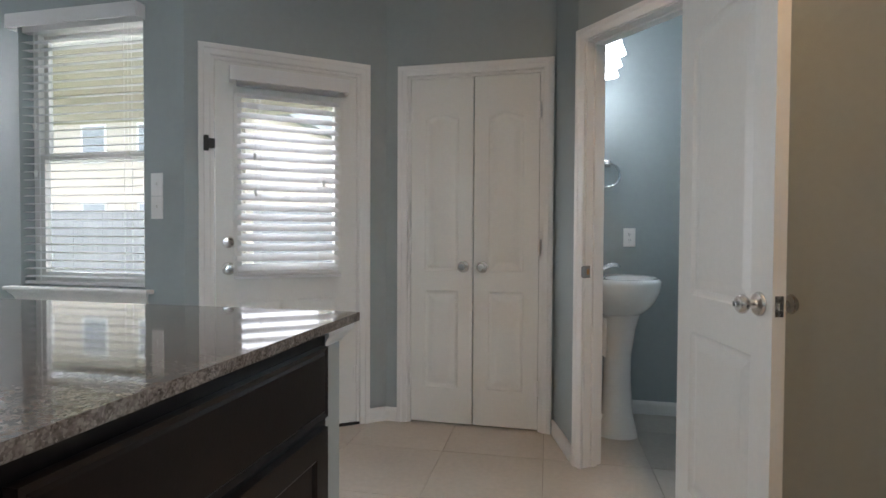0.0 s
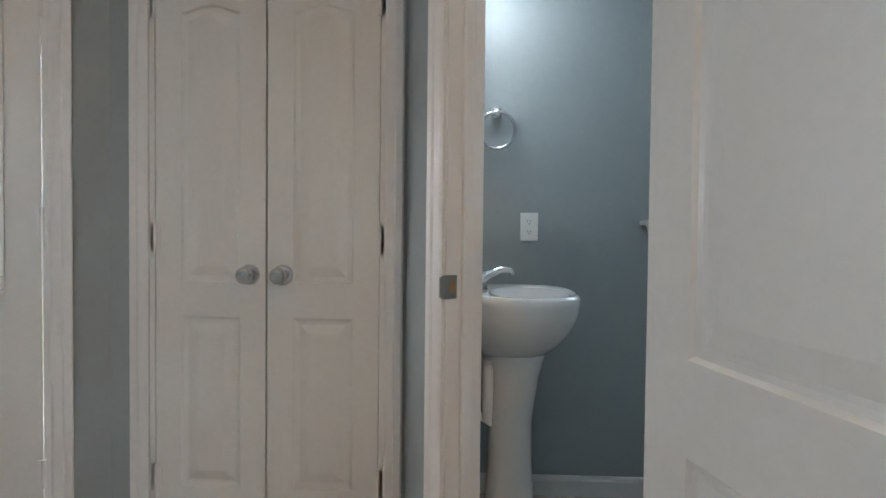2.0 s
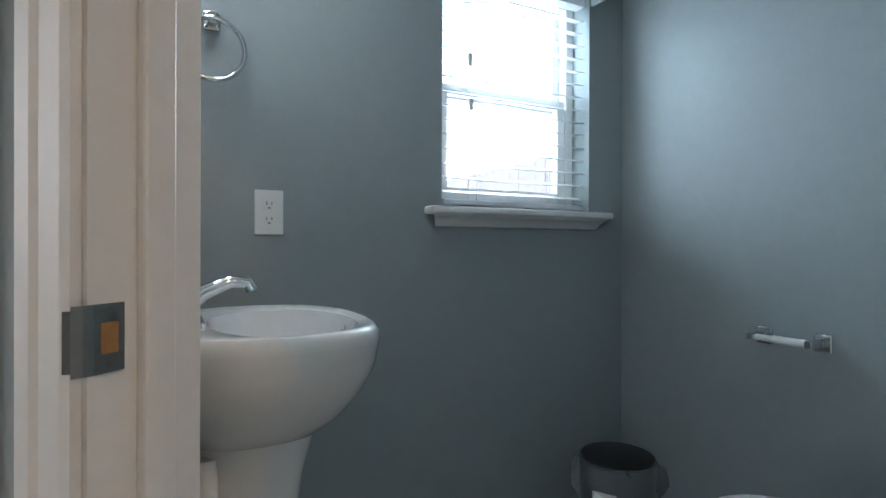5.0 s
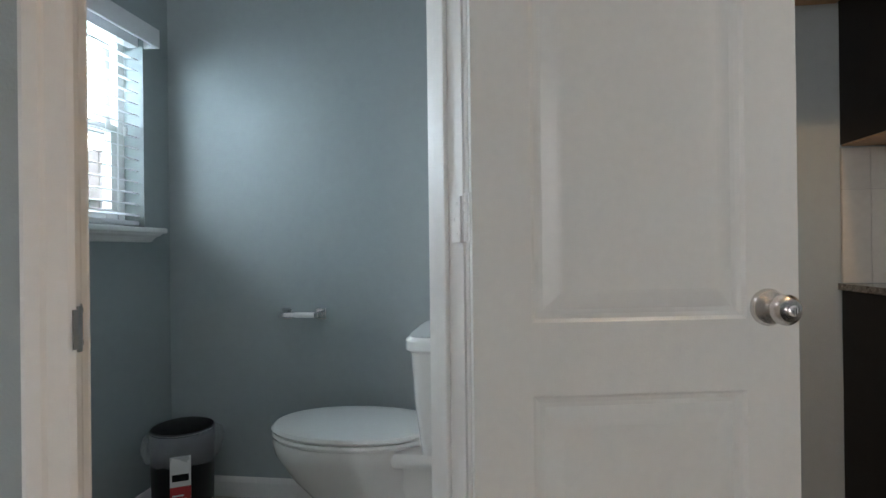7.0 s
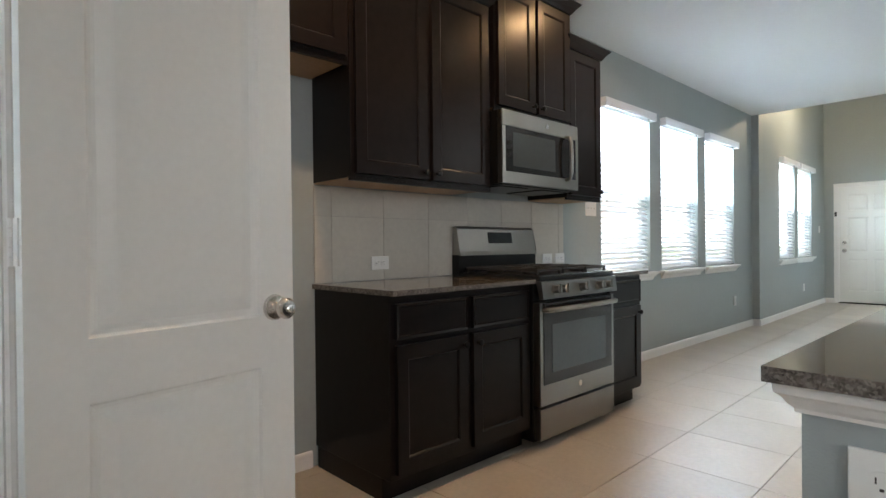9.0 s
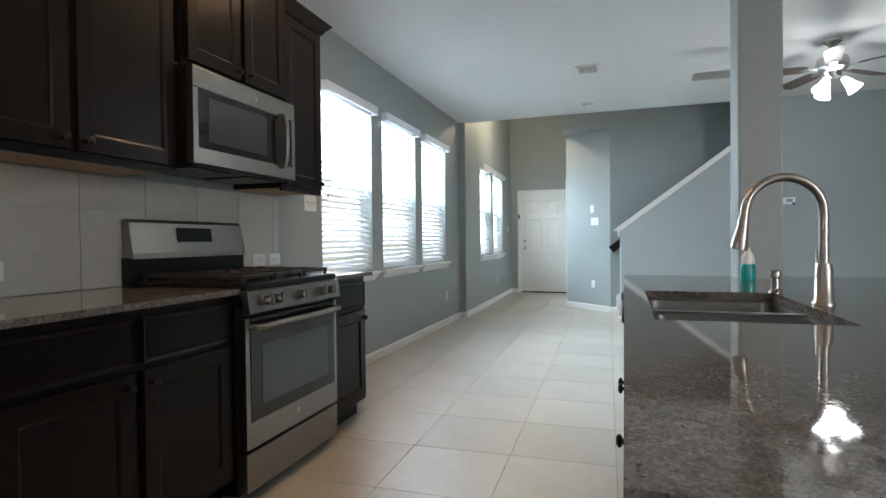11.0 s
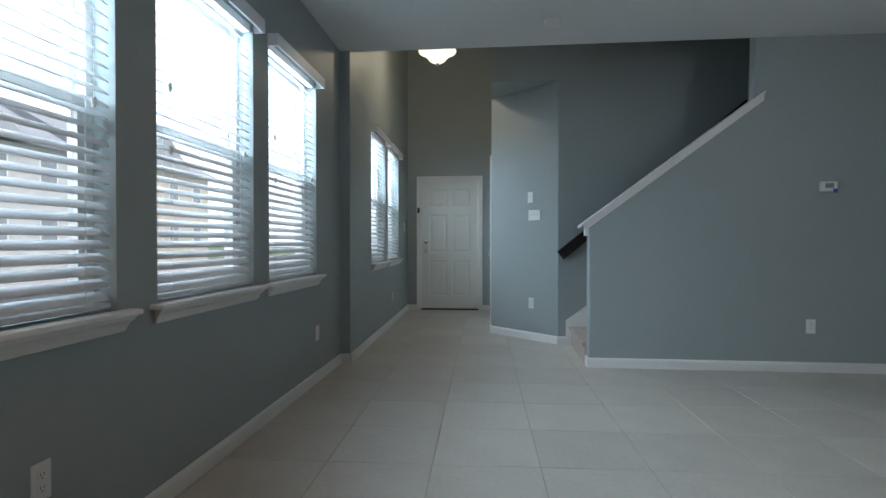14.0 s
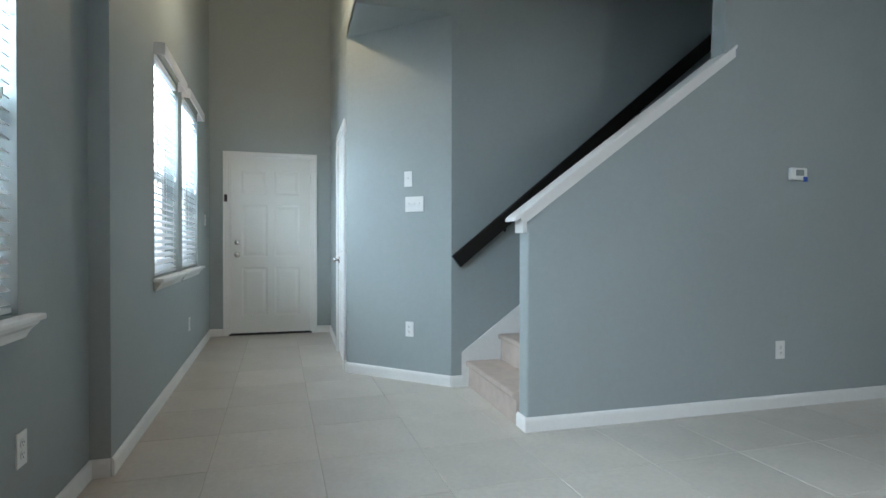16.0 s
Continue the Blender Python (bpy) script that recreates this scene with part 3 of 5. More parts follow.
for p0, p1, s0, s1 in (
    (east0, east1, EY + 1.19, EY + 5.5), (F0, F1, -0.002, None), ((1.95, FRONT), (0.2, FRONT), 0.25, 0.395), ((1.95, FRONT), (0.2, FRONT), 1.436, 1.595),
    ((0.355, FRONT), (0.355, -7.24), 0, 1.14), ((0.355, FRONT), (0.355, -7.24), 1.99, None), ((0.355, -7.24), (-0.345, -6.57), 0, None), ((-0.345, -6.57), (-5.6, -6.57), 0, 0.10),
    ((-5.6, 2.45), (-1.905, 2.45), 0, None), (E0, E1, 0, XS - 0.06), (E0, E1, XS + 0.86, None), (E1, A, 0.0, 0.075), (A, B, 0.0, None),
    (C, (W, 2.136), 0.0, None), (east0, east1, 0.055, EY - 0.965), ((0.13, BATH_N), (W, BATH_N), 0, None), ((W, BATH_N), (W, 2.251), 0, None), ((W, 2.213), (0.75, 2.256), 0, None),
    ((1.662, -5.5), (1.575, -5.5), 0.0, 0.085), ((-0.488, NIB), (-5.6, NIB), -0.013, None), ((-0.488, NIB - 0.115), (-0.488, NIB), 0, 0.115)):
    skirting(p0, p1, s0, s1)

# ---- doors ----
ARCH2 = lambda w: [(0.105, w - 0.105, 0.98, 1.80, 0.045), (0.105, w - 0.105, 0.20, 0.80, 0)]
pan = tagged(new("door_1"), "white double pantry door with arched panels, closed", "door", "", "structure")
pan.matrix_basis = along(E1, A) @ pose(0.135, 0, 0)
casing(pan, 0.785, 2.045)
jambs(pan, 0.785, 2.045, 0.115, False)
for i in (0, 1):
    w = 0.3690
    x = 0.020 if i == 0 else 0.785 - 0.020 - w
    leaf = part("door_leaf", leaf_mesh(w, 2.025, 0.035, [(0.085, w - 0.085, 0.905, 1.79, 0.024), (0.085, w - 0.085, 0.22, 0.79, 0)], DOOR_PROFILE, False, 0.012), M_DOOR, pan)
    leaf.location = (x, 0.003, 0)
    knob(leaf, w - 0.052 if i == 0 else 0.052, 0.932)
    for z in (0.25, 1.05, 1.82):
        hinge(leaf, -0.001 if i == 0 else w + 0.001, z)
# dark sheet added behind the leaves; it paints the shade in their gap
part("dark_fill", boxes((0.02, 0.05, 0.0, 0.765, 0.06, 2.03)), M_DARK, pan)

pat = tagged(new("door_2"), "white half-glass patio door with a closed slatted blind", "door", "", "structure")
pat.matrix_basis = along(E0, E1) @ pose(XS, 0, 0)
casing(pat, 0.80, 2.045)
jambs(pat, 0.80, 2.045, 0.14, False)
leaf = part("door_leaf", grid_solid([0.02, 0.15, 0.65, 0.78], [0.015, 0.93, 1.86, 2.025], lambda u, v: not (0.15 < u < 0.65 and 0.93 < v < 1.86), lambda u, v, d: (u, 0.003 + d, v), 0.042), M_DOOR, pat)
part("glass_frame", boxes((0.11, -0.010, 0.895, 0.69, 0.003, 0.93), (0.11, -0.010, 1.86, 0.69, 0.003, 1.895), (0.11, -0.010, 0.93, 0.15, 0.003, 1.86), (0.65, -0.010, 0.93, 0.69, 0.003, 1.86), bevel=0.004), M_DOOR, leaf)
p = part("pane", boxes((0.148, 0.02, 0.928, 0.652, 0.026, 1.862)), M_GLASS, leaf)
p.visible_shadow = False
for x0 in (0.13, 0.43):
    bm = leaf_mesh(0.24, 0.56, 0.006, [(0.008, 0.232, 0.008, 0.552, 0)], [(0, 0), (0.01, 0.005), (0.02, 0.005), (0.05, -0.001)], False)
    pp = part("raised_panel", bm, M_DOOR, leaf)
    pp.location = (x0, -0.003, 0.20)
knob(leaf, 0.085, 0.93)
bm = bmesh.new()
lathe(bm, [(0, 0), (0.031, 0), (0.031, 0.008), (0.026, 0.014), (0.012, 0.016), (0.012, 0.02), (0, 0.021)], pose(0.085, 0.003, 1.07, 90, 0, 0), 24)
box(bm, 0.081, -0.03, 1.058, 0.089, -0.012, 1.082, 0.003)
part("deadbolt", bm, M_NICKEL, leaf, "satin nickel thumb-turn deadbolt", True)
for z in (0.3, 1.1, 1.78):
    hinge(leaf, 0.781, z)
part("latch_guard", boxes((-0.035, -0.030, 1.545, -0.010, -0.017, 1.625), (-0.010, -0.026, 1.56, 0.02, -0.014, 1.61), bevel=0.002), M_IRON, pat, "dark metal door guard latch")
part("threshold", boxes((0.0, -0.01, 0.001, 0.80, 0.14, 0.014)), M_DARK, pat)
blind("door_blind", along(E0, E1) @ pose(XS + 0.115, -0.052, 0.885), 0.565, 1.06, 40, "white slatted blind hanging closed on the patio door", 0.054, 0.06, side=0.028)
blind_rail = thing("blind_hold_down", along(E0, E1) @ pose(XS + 0.11, -0.02, 0.875), "white bottom rail and brackets of the door blind", "blind")
part("rail", boxes((0, -0.018, 0, 0.575, 0.006, 0.016), bevel=0.003), M_SLAT, blind_rail)

bdm = along(B, C) @ pose(BD, 0, 0)
bf = tagged(new("door_3"), "white painted door frame of the bathroom", "door frame", "", "structure")
bf.matrix_basis = bdm
casing(bf, 0.65, 2.045, 0.055, lap=0.012)
jambs(bf, 0.65, 2.045, 0.117, True)
inner = tagged(new("trim"), "white casing on the bathroom side of the door", "trim", "", "structure")
inner.matrix_basis = bdm @ pose(0.65, 0.115, 0, 0, 0, 180)
casing(inner, 0.65, 2.045, 0.055, lap=0.012)
# the strike plate lies on the jamb, and its lip curls round the jamb's edge
bm = bmesh.new()
sz, sh = 0.942, 0.029
for (x0, y0), (x1, y1) in zip([(0.0195, 0.032), (0.0195, 0.004), (0.0185, -0.005), (0.0145, -0.012)], [(0.0195, 0.004), (0.0185, -0.005), (0.0145, -0.012), (0.0095, -0.0155)]):
    dx, dy = 0.0022 * (y0 - y1) / math.hypot(x1 - x0, y1 - y0), 0.0022 * (x0 - x1) / math.hypot(x1 - x0, y1 - y0)
    cut = 0.004 if y0 < -0.01 else 0.0
    loft(bm, [[(x0, y0, z), (x1, y1, z), (x1 - dx, y1 + dy, z), (x0 - dx, y0 + dy, z)] for z in (sz - sh + cut, sz + sh - cut)])
strike = part("strike_plate", bm, M_STEEL, bf, "satin nickel strike plate with a curled lip")
part("strike_hole", boxes((0.0190, 0.010, sz - 0.013, 0.0199, 0.026, sz + 0.013)), M_LATCHWOOD, strike, "bare wood showing in the latch hole")
for z in (sz - 0.021, sz + 0.021):
    part("screw", lathe(bmesh.new(), [(0, 0), (0.0042, 0), (0.0036, 0.0012), (0, 0.0014)], pose(0.0194, 0.020, z, 0, 90, 0), 12), M_STEEL, strike)
HINGES = (0.25, 1.095, 1.80)
for z in HINGES:
    o = part("hinge_leaf", boxes((0.627, 0.001, z - 0.045, 0.6325, 0.030, z + 0.045), bevel=0.001), M_TRIM, bf, "painted butt hinge")
    for dz in (-0.03, 0.0, 0.03):
        part("screw", lathe(bmesh.new(), [(0, 0), (0.004, 0), (0.0034, 0.001), (0, 0.001)], pose(0.627, 0.012 + (dz == 0) * 0.01, z + dz, 0, -90, 0), 10), M_TRIM, o)
bl = thing("bathroom_door", pose(0.420, 2.180, 0, 0, 0, -78.6), "white two-panel bathroom door standing wide open", "door")
leaf = part("door_leaf", leaf_mesh(0.60, 2.03, 0.035, [(0.105, 0.500, 0.905, 1.80, 0.03), (0.105, 0.500, 0.20, 0.775, 0)], DOOR_PROFILE, True, 0.014), M_DOOR, bl)
knob(leaf, 0.540, 0.925, 0.0)
knob(leaf, 0.540, 0.925, 0.035, direction=1)
part("latch_plate", boxes((0.5995, 0.006, 0.897, 0.6015, 0.029, 0.953), bevel=0.0008), M_NICKEL, leaf, "satin nickel latch plate")
part("latch_bolt", boxes((0.601, 0.011, 0.915, 0.611, 0.024, 0.935), bevel=0.002), M_NICKEL, leaf)
for z in (0.903, 0.947):
    part("screw", lathe(bmesh.new(), [(0, 0), (0.004, 0), (0.0034, 0.001), (0, 0.001)], pose(0.6015, 0.0175, z, 0, 90, 0), 10), M_STEEL, leaf)
part("lock_button", lathe(bmesh.new(), [(0, 0), (0.0095, 0), (0.0095, 0.006), (0.006, 0.0085), (0, 0.009)], pose(0.540, -0.061, 0.925, 90, 0, 0), 16), M_CHROME, leaf, "", True)
part("lock_slot", boxes((0.538, -0.0735, 0.918, 0.542, -0.0695, 0.932), bevel=0.0008), M_CHROME, leaf)
for z in HINGES:
    bm = bmesh.new()
    for k in range(5):
        tube(bm, [(-0.004, 0.040, z - 0.045 + 0.018 * k + 0.0006), (-0.004, 0.040, z - 0.045 + 0.018 * (k + 1) - 0.0006)], 0.0065, 10)
    box(bm, -0.003, 0.012, z - 0.044, 0.0005, 0.038, z + 0.044)
    part("hinge", bm, M_TRIM, leaf, "painted butt hinge")

fd = tagged(new("door_4"), "white six-panel front door, closed", "door", "", "structure")
fd.matrix_basis = along((1.95, FRONT), (0.2, FRONT)) @ pose(1.95 - 1.495, 0, 0)
casing(fd, 0.92, 2.045)
jambs(fd, 0.92, 2.045, 0.16, False)
six = [(0.12, 0.40, 0.22, 0.78, 0), (0.48, 0.76, 0.22, 0.78, 0), (0.12, 0.40, 0.90, 1.50, 0), (0.48, 0.76, 0.90, 1.50, 0), (0.12, 0.40, 1.62, 1.90, 0), (0.48, 0.76, 1.62, 1.90, 0)]
leaf = part("door_leaf", leaf_mesh(0.88, 2.03, 0.045, six, [(o, d * 0.5) for o, d in DOOR_PROFILE], False, 0.02), M_DOOR, fd)
leaf.location = (0.02, 0.003, 0)
knob(leaf, 0.07, 0.925)
bm = bmesh.new()
lathe(bm, [(0, 0), (0.031, 0), (0.031, 0.008), (0.026, 0.014), (0.012, 0.016), (0, 0.02)], pose(0.07, 0, 1.066, 90, 0, 0), 24)
box(bm, 0.066, -0.03, 1.054, 0.074, -0.012, 1.078, 0.003)
part("deadbolt", bm, M_NICKEL, leaf, "", True)
for z in (0.25, 1.05, 1.82):
    hinge(leaf, 0.881, z)
part("latch_guard", boxes((-0.045, -0.032, 1.53, -0.012, -0.019, 1.61), bevel=0.002), M_IRON, fd, "dark metal door guard latch")
part("threshold", boxes((0.0, -0.01, 0.001, 0.92, 0.16, 0.016)), M_DARK, fd)
part("door_sweep", boxes((0.02, -0.004, 0.006, 0.90, 0.002, 0.026)), M_DARK, fd, "dark rubber sweep under the door")

cd = tagged(new("door_5"), "white coat closet door in the foyer, closed", "door", "", "structure")
cd.matrix_basis = along((0.355, FRONT), (0.355, -7.24)) @ pose(1.20, 0, 0)
casing(cd, 0.73, 2.045)
jambs(cd, 0.73, 2.045, 0.115, False)
leaf = part("door_leaf", leaf_mesh(0.69, 2.03, 0.035, ARCH2(0.69), DOOR_PROFILE, False, 0.014), M_DOOR, cd)
leaf.location = (0.02, 0.003, 0)
knob(leaf, 0.06, 0.90)

# ---- windows with their blinds ----
for i, (a, b) in enumerate(EAST):
    m = along(east0, east1) @ pose(EY - a, 0, SILL)
    window("window_%d" % (i + 1), m, a - b, WTOP - SILL, 0.16, "white single-hung window in the long grey wall")
    blind("window_blind", m @ pose(0, 0, 0.002), a - b, WTOP - SILL - 0.004, 36, "white slatted blind, slats open, lowered over a tall window")
for i, (a, b) in enumerate(FOYER):
    m = along(F0, F1) @ pose(a, 0, 0.84)
    window("window_%d" % (i + 4), m, b - a, 2.27 - 0.84, 0.17, "white single-hung window beside the front door")
    blind("window_blind", m @ pose(0, 0, 0.002), b - a, 2.27 - 0.84 - 0.004, 30, "white slatted blind, slats open, on a foyer window")
for i, (a, b) in enumerate(NW):
    m = along((-5.6, 2.45), (-1.905, 2.45)) @ pose(a, 0, SILL)
    window("window_%d" % (i + 6), m, b - a, 2.275 - SILL, 0.16, "white single-hung window facing the patio")
    blind("window_blind", m @ pose(0, 0, 0.002), b - a, 2.275 - SILL - 0.004, 6, "white slatted blind with level slats on the patio window")
m = along((0.04, BATH_N), (W, BATH_N)) @ pose(BW[0] - 0.04, 0, BW[2])
window("window_8", m, BW[1] - BW[0], BW[3] - BW[2], 0.16, "small white bathroom window", 0.036)
blind("window_blind", m @ pose(0, 0, 0.002), BW[1] - BW[0], BW[3] - BW[2] - 0.004, 14, "white slatted blind with open slats on the bathroom window")
tagged(part("floor", boxes((-5.7, FRONT - 0.1, -0.1, W + 0.1, 3.9, -0.004)), M_GROUT), "beige tiled floor with grey grout", "floor", "", "structure")

# ---- kitchen: cabinets, worktops, range, microwave ----
KY = 0.94         # north end of the kitchen run
KW = along(east0, east1) @ pose(EY - KY, 0, 0)   # x runs south along the wall, y into it


def cab_knob(parent, x, z, y):
    bm = bmesh.new()
    lathe(bm, [(0, 0), (0.009, 0), (0.006, 0.006), (0.006, 0.014), (0.015, 0.018), (0.016, 0.024), (0.010, 0.029), (0, 0.030)], pose(x, y, z, 90, 0, 0), 16)
    return part("knob", bm, M_BLACK, parent, "small dark bronze knob", True)


def cab_front(parent, name, x0, x1, z0, z1, y, knob_at=None, frame=0.058):
    """A cabinet door or drawer front, 2 cm thick, that lies on the carcass face at y."""
    w, h = x1 - x0, z1 - z0
    if h < 0.22:
        bm = leaf_mesh(w, h, 0.02, [(0.012, w - 0.012, 0.012, h - 0.012, 0)], [(0, 0.004), (0.006, 0.0), (0.01, 0.0)], False)
    else:
        bm = leaf_mesh(w, h, 0.02, [(frame, w - frame, frame, h - frame, 0)], CAB_PROFILE, False)
    f = part(name, bm, M_ESPRESSO, parent)
    f.location = (x0, y - 0.02, z0)
    if knob_at:
        cab_knob(f, knob_at[0] - x0, knob_at[1] - z0, 0.0)
    return f


def base_cabinet(m, w, doors, label, drawers=None, deep=0.60, h=0.875, frame_in=0.0):
    t = thing("base_cabinet", m, label, "cabinet", "kitchen base cabinets")
    part("body", boxes((0, -deep, 0.10, w, -0.002, h), bevel=0.002), M_ESPRESSO, t)
    part("toe_kick", boxes((0.0, -deep + 0.06, 0, w, -0.02, 0.10)), M_ESPRESSO, t)
    for i in range(doors):
        a = 0.028 + i * (w - 0.02) / doors
        b = (w - 0.02) * (i + 1) / doors - 0.012 + 0.004
        cab_front(t, "drawer", a, b, 0.69, 0.84, -deep)
        left = i % 2 == 1
        cab_front(t, "door", a, b, 0.125, 0.665, -deep, ((a + 0.03) if left else (b - 0.03), 0.62))
    return t


base_cabinet(KW, 0.94, 2, "dark espresso two-door base cabinet beside the range")
t = base_cabinet(KW @ pose(1.705, 0, 0), 0.465, 1, "narrow dark espresso base cabinet at the end of the run")


def upper_cabinet(m, w, z0, z1, doors, label, deep=0.33, crown=0.06, name="wall_cabinet"):
    t = thing(name, m, label, "cabinet", "kitchen wall cabinets")
    part("body", boxes((0, -deep, z0 + 0.012, w, -0.002, z1), bevel=0.002), M_ESPRESSO, t)
    part("underside", boxes((0.004, -deep + 0.02, z0 + 0.006, w - 0.004, -0.004, z0 + 0.0118)), M_CABUNDER, t, "bare maple underside")
    part("light_rail", boxes((0.001, -deep, z0 - 0.004, w - 0.001, -deep + 0.018, z0 + 0.0115)), M_ESPRESSO, t)
    for i in range(doors):
        a = 0.022 + i * (w - 0.012) / doors
        b = (w - 0.012) * (i + 1) / doors - 0.008
        left = i % 2 == 1
        cab_front(t, "door", a, b, z0 + 0.03, z1 - 0.02, -deep, ((a + 0.028) if left else (b - 0.028), z0 + 0.065))
    if crown:
        bm = bmesh.new()
        ring = []
        for o, z in ((0, z1 - 0.01), (0.012, z1 + 0.005), (0.02, z1 + 0.02), (0.045, z1 + 0.045), (0.05, z1 + crown)):
            ring.append([(-o, 0.0 - 0.003, z), (-o, -deep - 0.02 - o, z), (w + o, -deep - 0.02 - o, z), (w + o, -0.003, z)])
        loft(bm, ring)
        part("crown_moulding", bm, M_ESPRESSO, t)
    return t


upper_cabinet(KW @ pose(-1.195, 0, 0), 1.19, 1.90, 2.44, 2, "dark espresso cabinet high over the empty refrigerator space", 0.33, 0.055)
upper_cabinet(KW, 0.94, 1.385, 2.44, 2, "tall dark espresso two-door wall cabinet", 0.33, 0.055)
upper_cabinet(KW @ pose(0.945, 0, 0), 0.755, 1.85, 2.60, 2, "dark espresso cabinet over the microwave, set higher", 0.36, 0.055)
upper_cabinet(KW @ pose(1.705, 0, 0), 0.42, 1.385, 2.40, 1, "narrow dark espresso wall cabinet at the end of the run", 0.33, 0.055)


def worktop(m, dims, hole, label, thick=0.023):
    x0, y0, x1, y1 = dims
    t = thing("worktop", m, label, "worktop")
    us, vs = [x0, x1], [y0, y1]
    if hole:
        us, vs = [x0, hole[0], hole[2], x1], [y0, hole[1], hole[3], y1]
    bm = grid_solid(us, vs, lambda u, v: not (hole and hole[0] < u < hole[2] and hole[1] < v < hole[3]), lambda u, v, d: (u, v, 0.876 + d), thick)
    top = [e for e in bm.edges if all(abs(v.co.z - 0.876 - thick) < 1e-4 for v in e.verts) and len(e.link_faces) == 2 and abs(e.calc_face_angle(0)) > 1]
    bmesh.ops.bevel(bm, geom=top, offset=0.008, segments=3, affect="EDGES", profile=0.5)
    part("slab", bm, M_GRANITE, t)
    return t


worktop(KW, (-0.012, -0.645, 0.94, -0.001), None, "speckled brown granite worktop on the base cabinet")
worktop(KW, (1.705, -0.645, 2.205, -0.001), None, "short speckled granite worktop at the end of the run")

# backsplash tiles lie on the wall in two rows
splash = tagged(part("backsplash", boxes((0.0, -0.006, 0.90, 2.13, -0.001, 1.385)), M_SPLASH_GROUT), "cream square tile backsplash with thin grout", "backsplash", "", "structure")
splash.matrix_basis = KW
edges_x = [0.0, 0.096] + [0.096 + 0.328 * k for k in range(1, 7)] + [2.13]
for z0, z1 in ((0.90, 1.236), (1.236, 1.385)):
    for a, b in zip(edges_x, edges_x[1:]):
        if b - a > 0.03:
            part("tile", boxes((a + 0.0015, -0.010, z0 + 0.0015, b - 0.0015, -0.005, z1 - 0.0015)), M_SPLASH, splash)

# gas range
rg = thing("gas_range", KW @ pose(0.943, 0, 0), "stainless steel gas range with black grates between the cabinets", "range")
w = 0.757
part("body", boxes((0.0, -0.62, 0.03, w, -0.012, 0.905), bevel=0.003), M_BLACK, rg)
part("cooktop", boxes((0.0, -0.665, 0.885, w, -0.06, 0.918), bevel=0.006), M_BLACK, rg, "black enamel cooktop")
bm = bmesh.new()
loft(bm, [[(x, -0.665, 0.79), (x, -0.69, 0.795), (x, -0.678, 0.885), (x, -0.64, 0.895)] for x in (0.0, w)])
part("control_panel", bm, M_STEEL, rg, "sloping stainless steel control panel")
for x in (0.11, 0.18, 0.375, 0.55, 0.64):
    bm = bmesh.new()
    lathe(bm, [(0, 0), (0.027, 0), (0.027, 0.008), (0.022, 0.010), (0.021, 0.034), (0.018, 0.037), (0, 0.037)], pose(x, -0.684, 0.84, 83, 0, 0), 20)
    kb = part("burner_knob", bm, M_STEEL, rg, "", True)
    part("pointer", boxes((x - 0.004, -0.728, 0.822, x + 0.004, -0.719, 0.875), bevel=0.001), M_STEEL, kb)
part("oven_door", grid_solid([0.003, 0.034, w - 0.034, w - 0.003], [0.225, 0.345, 0.70, 0.772], lambda u, v: not (0.034 < u < w - 0.034 and 0.345 < v < 0.70), lambda u, v, d: (u, -0.665 + d, v), 0.045), M_STEEL, rg)
part("oven_glass", boxes((0.030, -0.6685, 0.335, w - 0.030, -0.655, 0.772), bevel=0.002), M_BLACKGLASS, rg, "black glass oven window")
part("oven_window", boxes((0.105, -0.6705, 0.395, w - 0.105, -0.668, 0.655)), M_SCREEN, rg)
bm = bmesh.new()
tube(bm, [(0.03, -0.665, 0.735), (0.035, -0.70, 0.737), (0.06, -0.712, 0.738), (w / 2, -0.722, 0.738), (w - 0.06, -0.712, 0.738), (w - 0.035, -0.70, 0.737), (w - 0.03, -0.665, 0.735)], 0.014, 12)
part("oven_handle", bm, M_STEEL, rg, "curved stainless steel bar handle", True)
part("drawer", boxes((0.003, -0.665, 0.045, w - 0.003, -0.62, 0.21), bevel=0.004), M_STEEL, rg)
part("emblem", lathe(bmesh.new(), [(0, 0), (0.017, 0), (0.017, 0.002), (0, 0.002)], pose(w / 2, -0.665, 0.29, 90, 0, 0), 20), M_NICKEL, rg)
bm = bmesh.new()
loft(bm, [[(x, -0.085, 1.02), (x, -0.075, 1.045), (x, -0.055, 1.185), (x, -0.04, 1.20), (x, -0.012, 1.195), (x, -0.012, 1.02)] for x in (0.0, w)])
bmesh.ops.bevel(bm, geom=[e for e in bm.edges if abs(e.verts[0].co.x - e.verts[1].co.x) < 1e-4], offset=0.004, segments=2, affect="EDGES")
part("backguard", bm, M_STEEL, rg)
part("backguard_base", boxes((0.0, -0.07, 0.90, w, -0.012, 1.025)), M_BLACK, rg)
bm = bmesh.new()
loft(bm, [[(x, -0.075, 1.095), (x, -0.066, 1.165), (x, -0.06, 1.165), (x, -0.06, 1.095)] for x in (0.27, 0.50)])
part("display", bm, M_BLACKGLASS, rg)
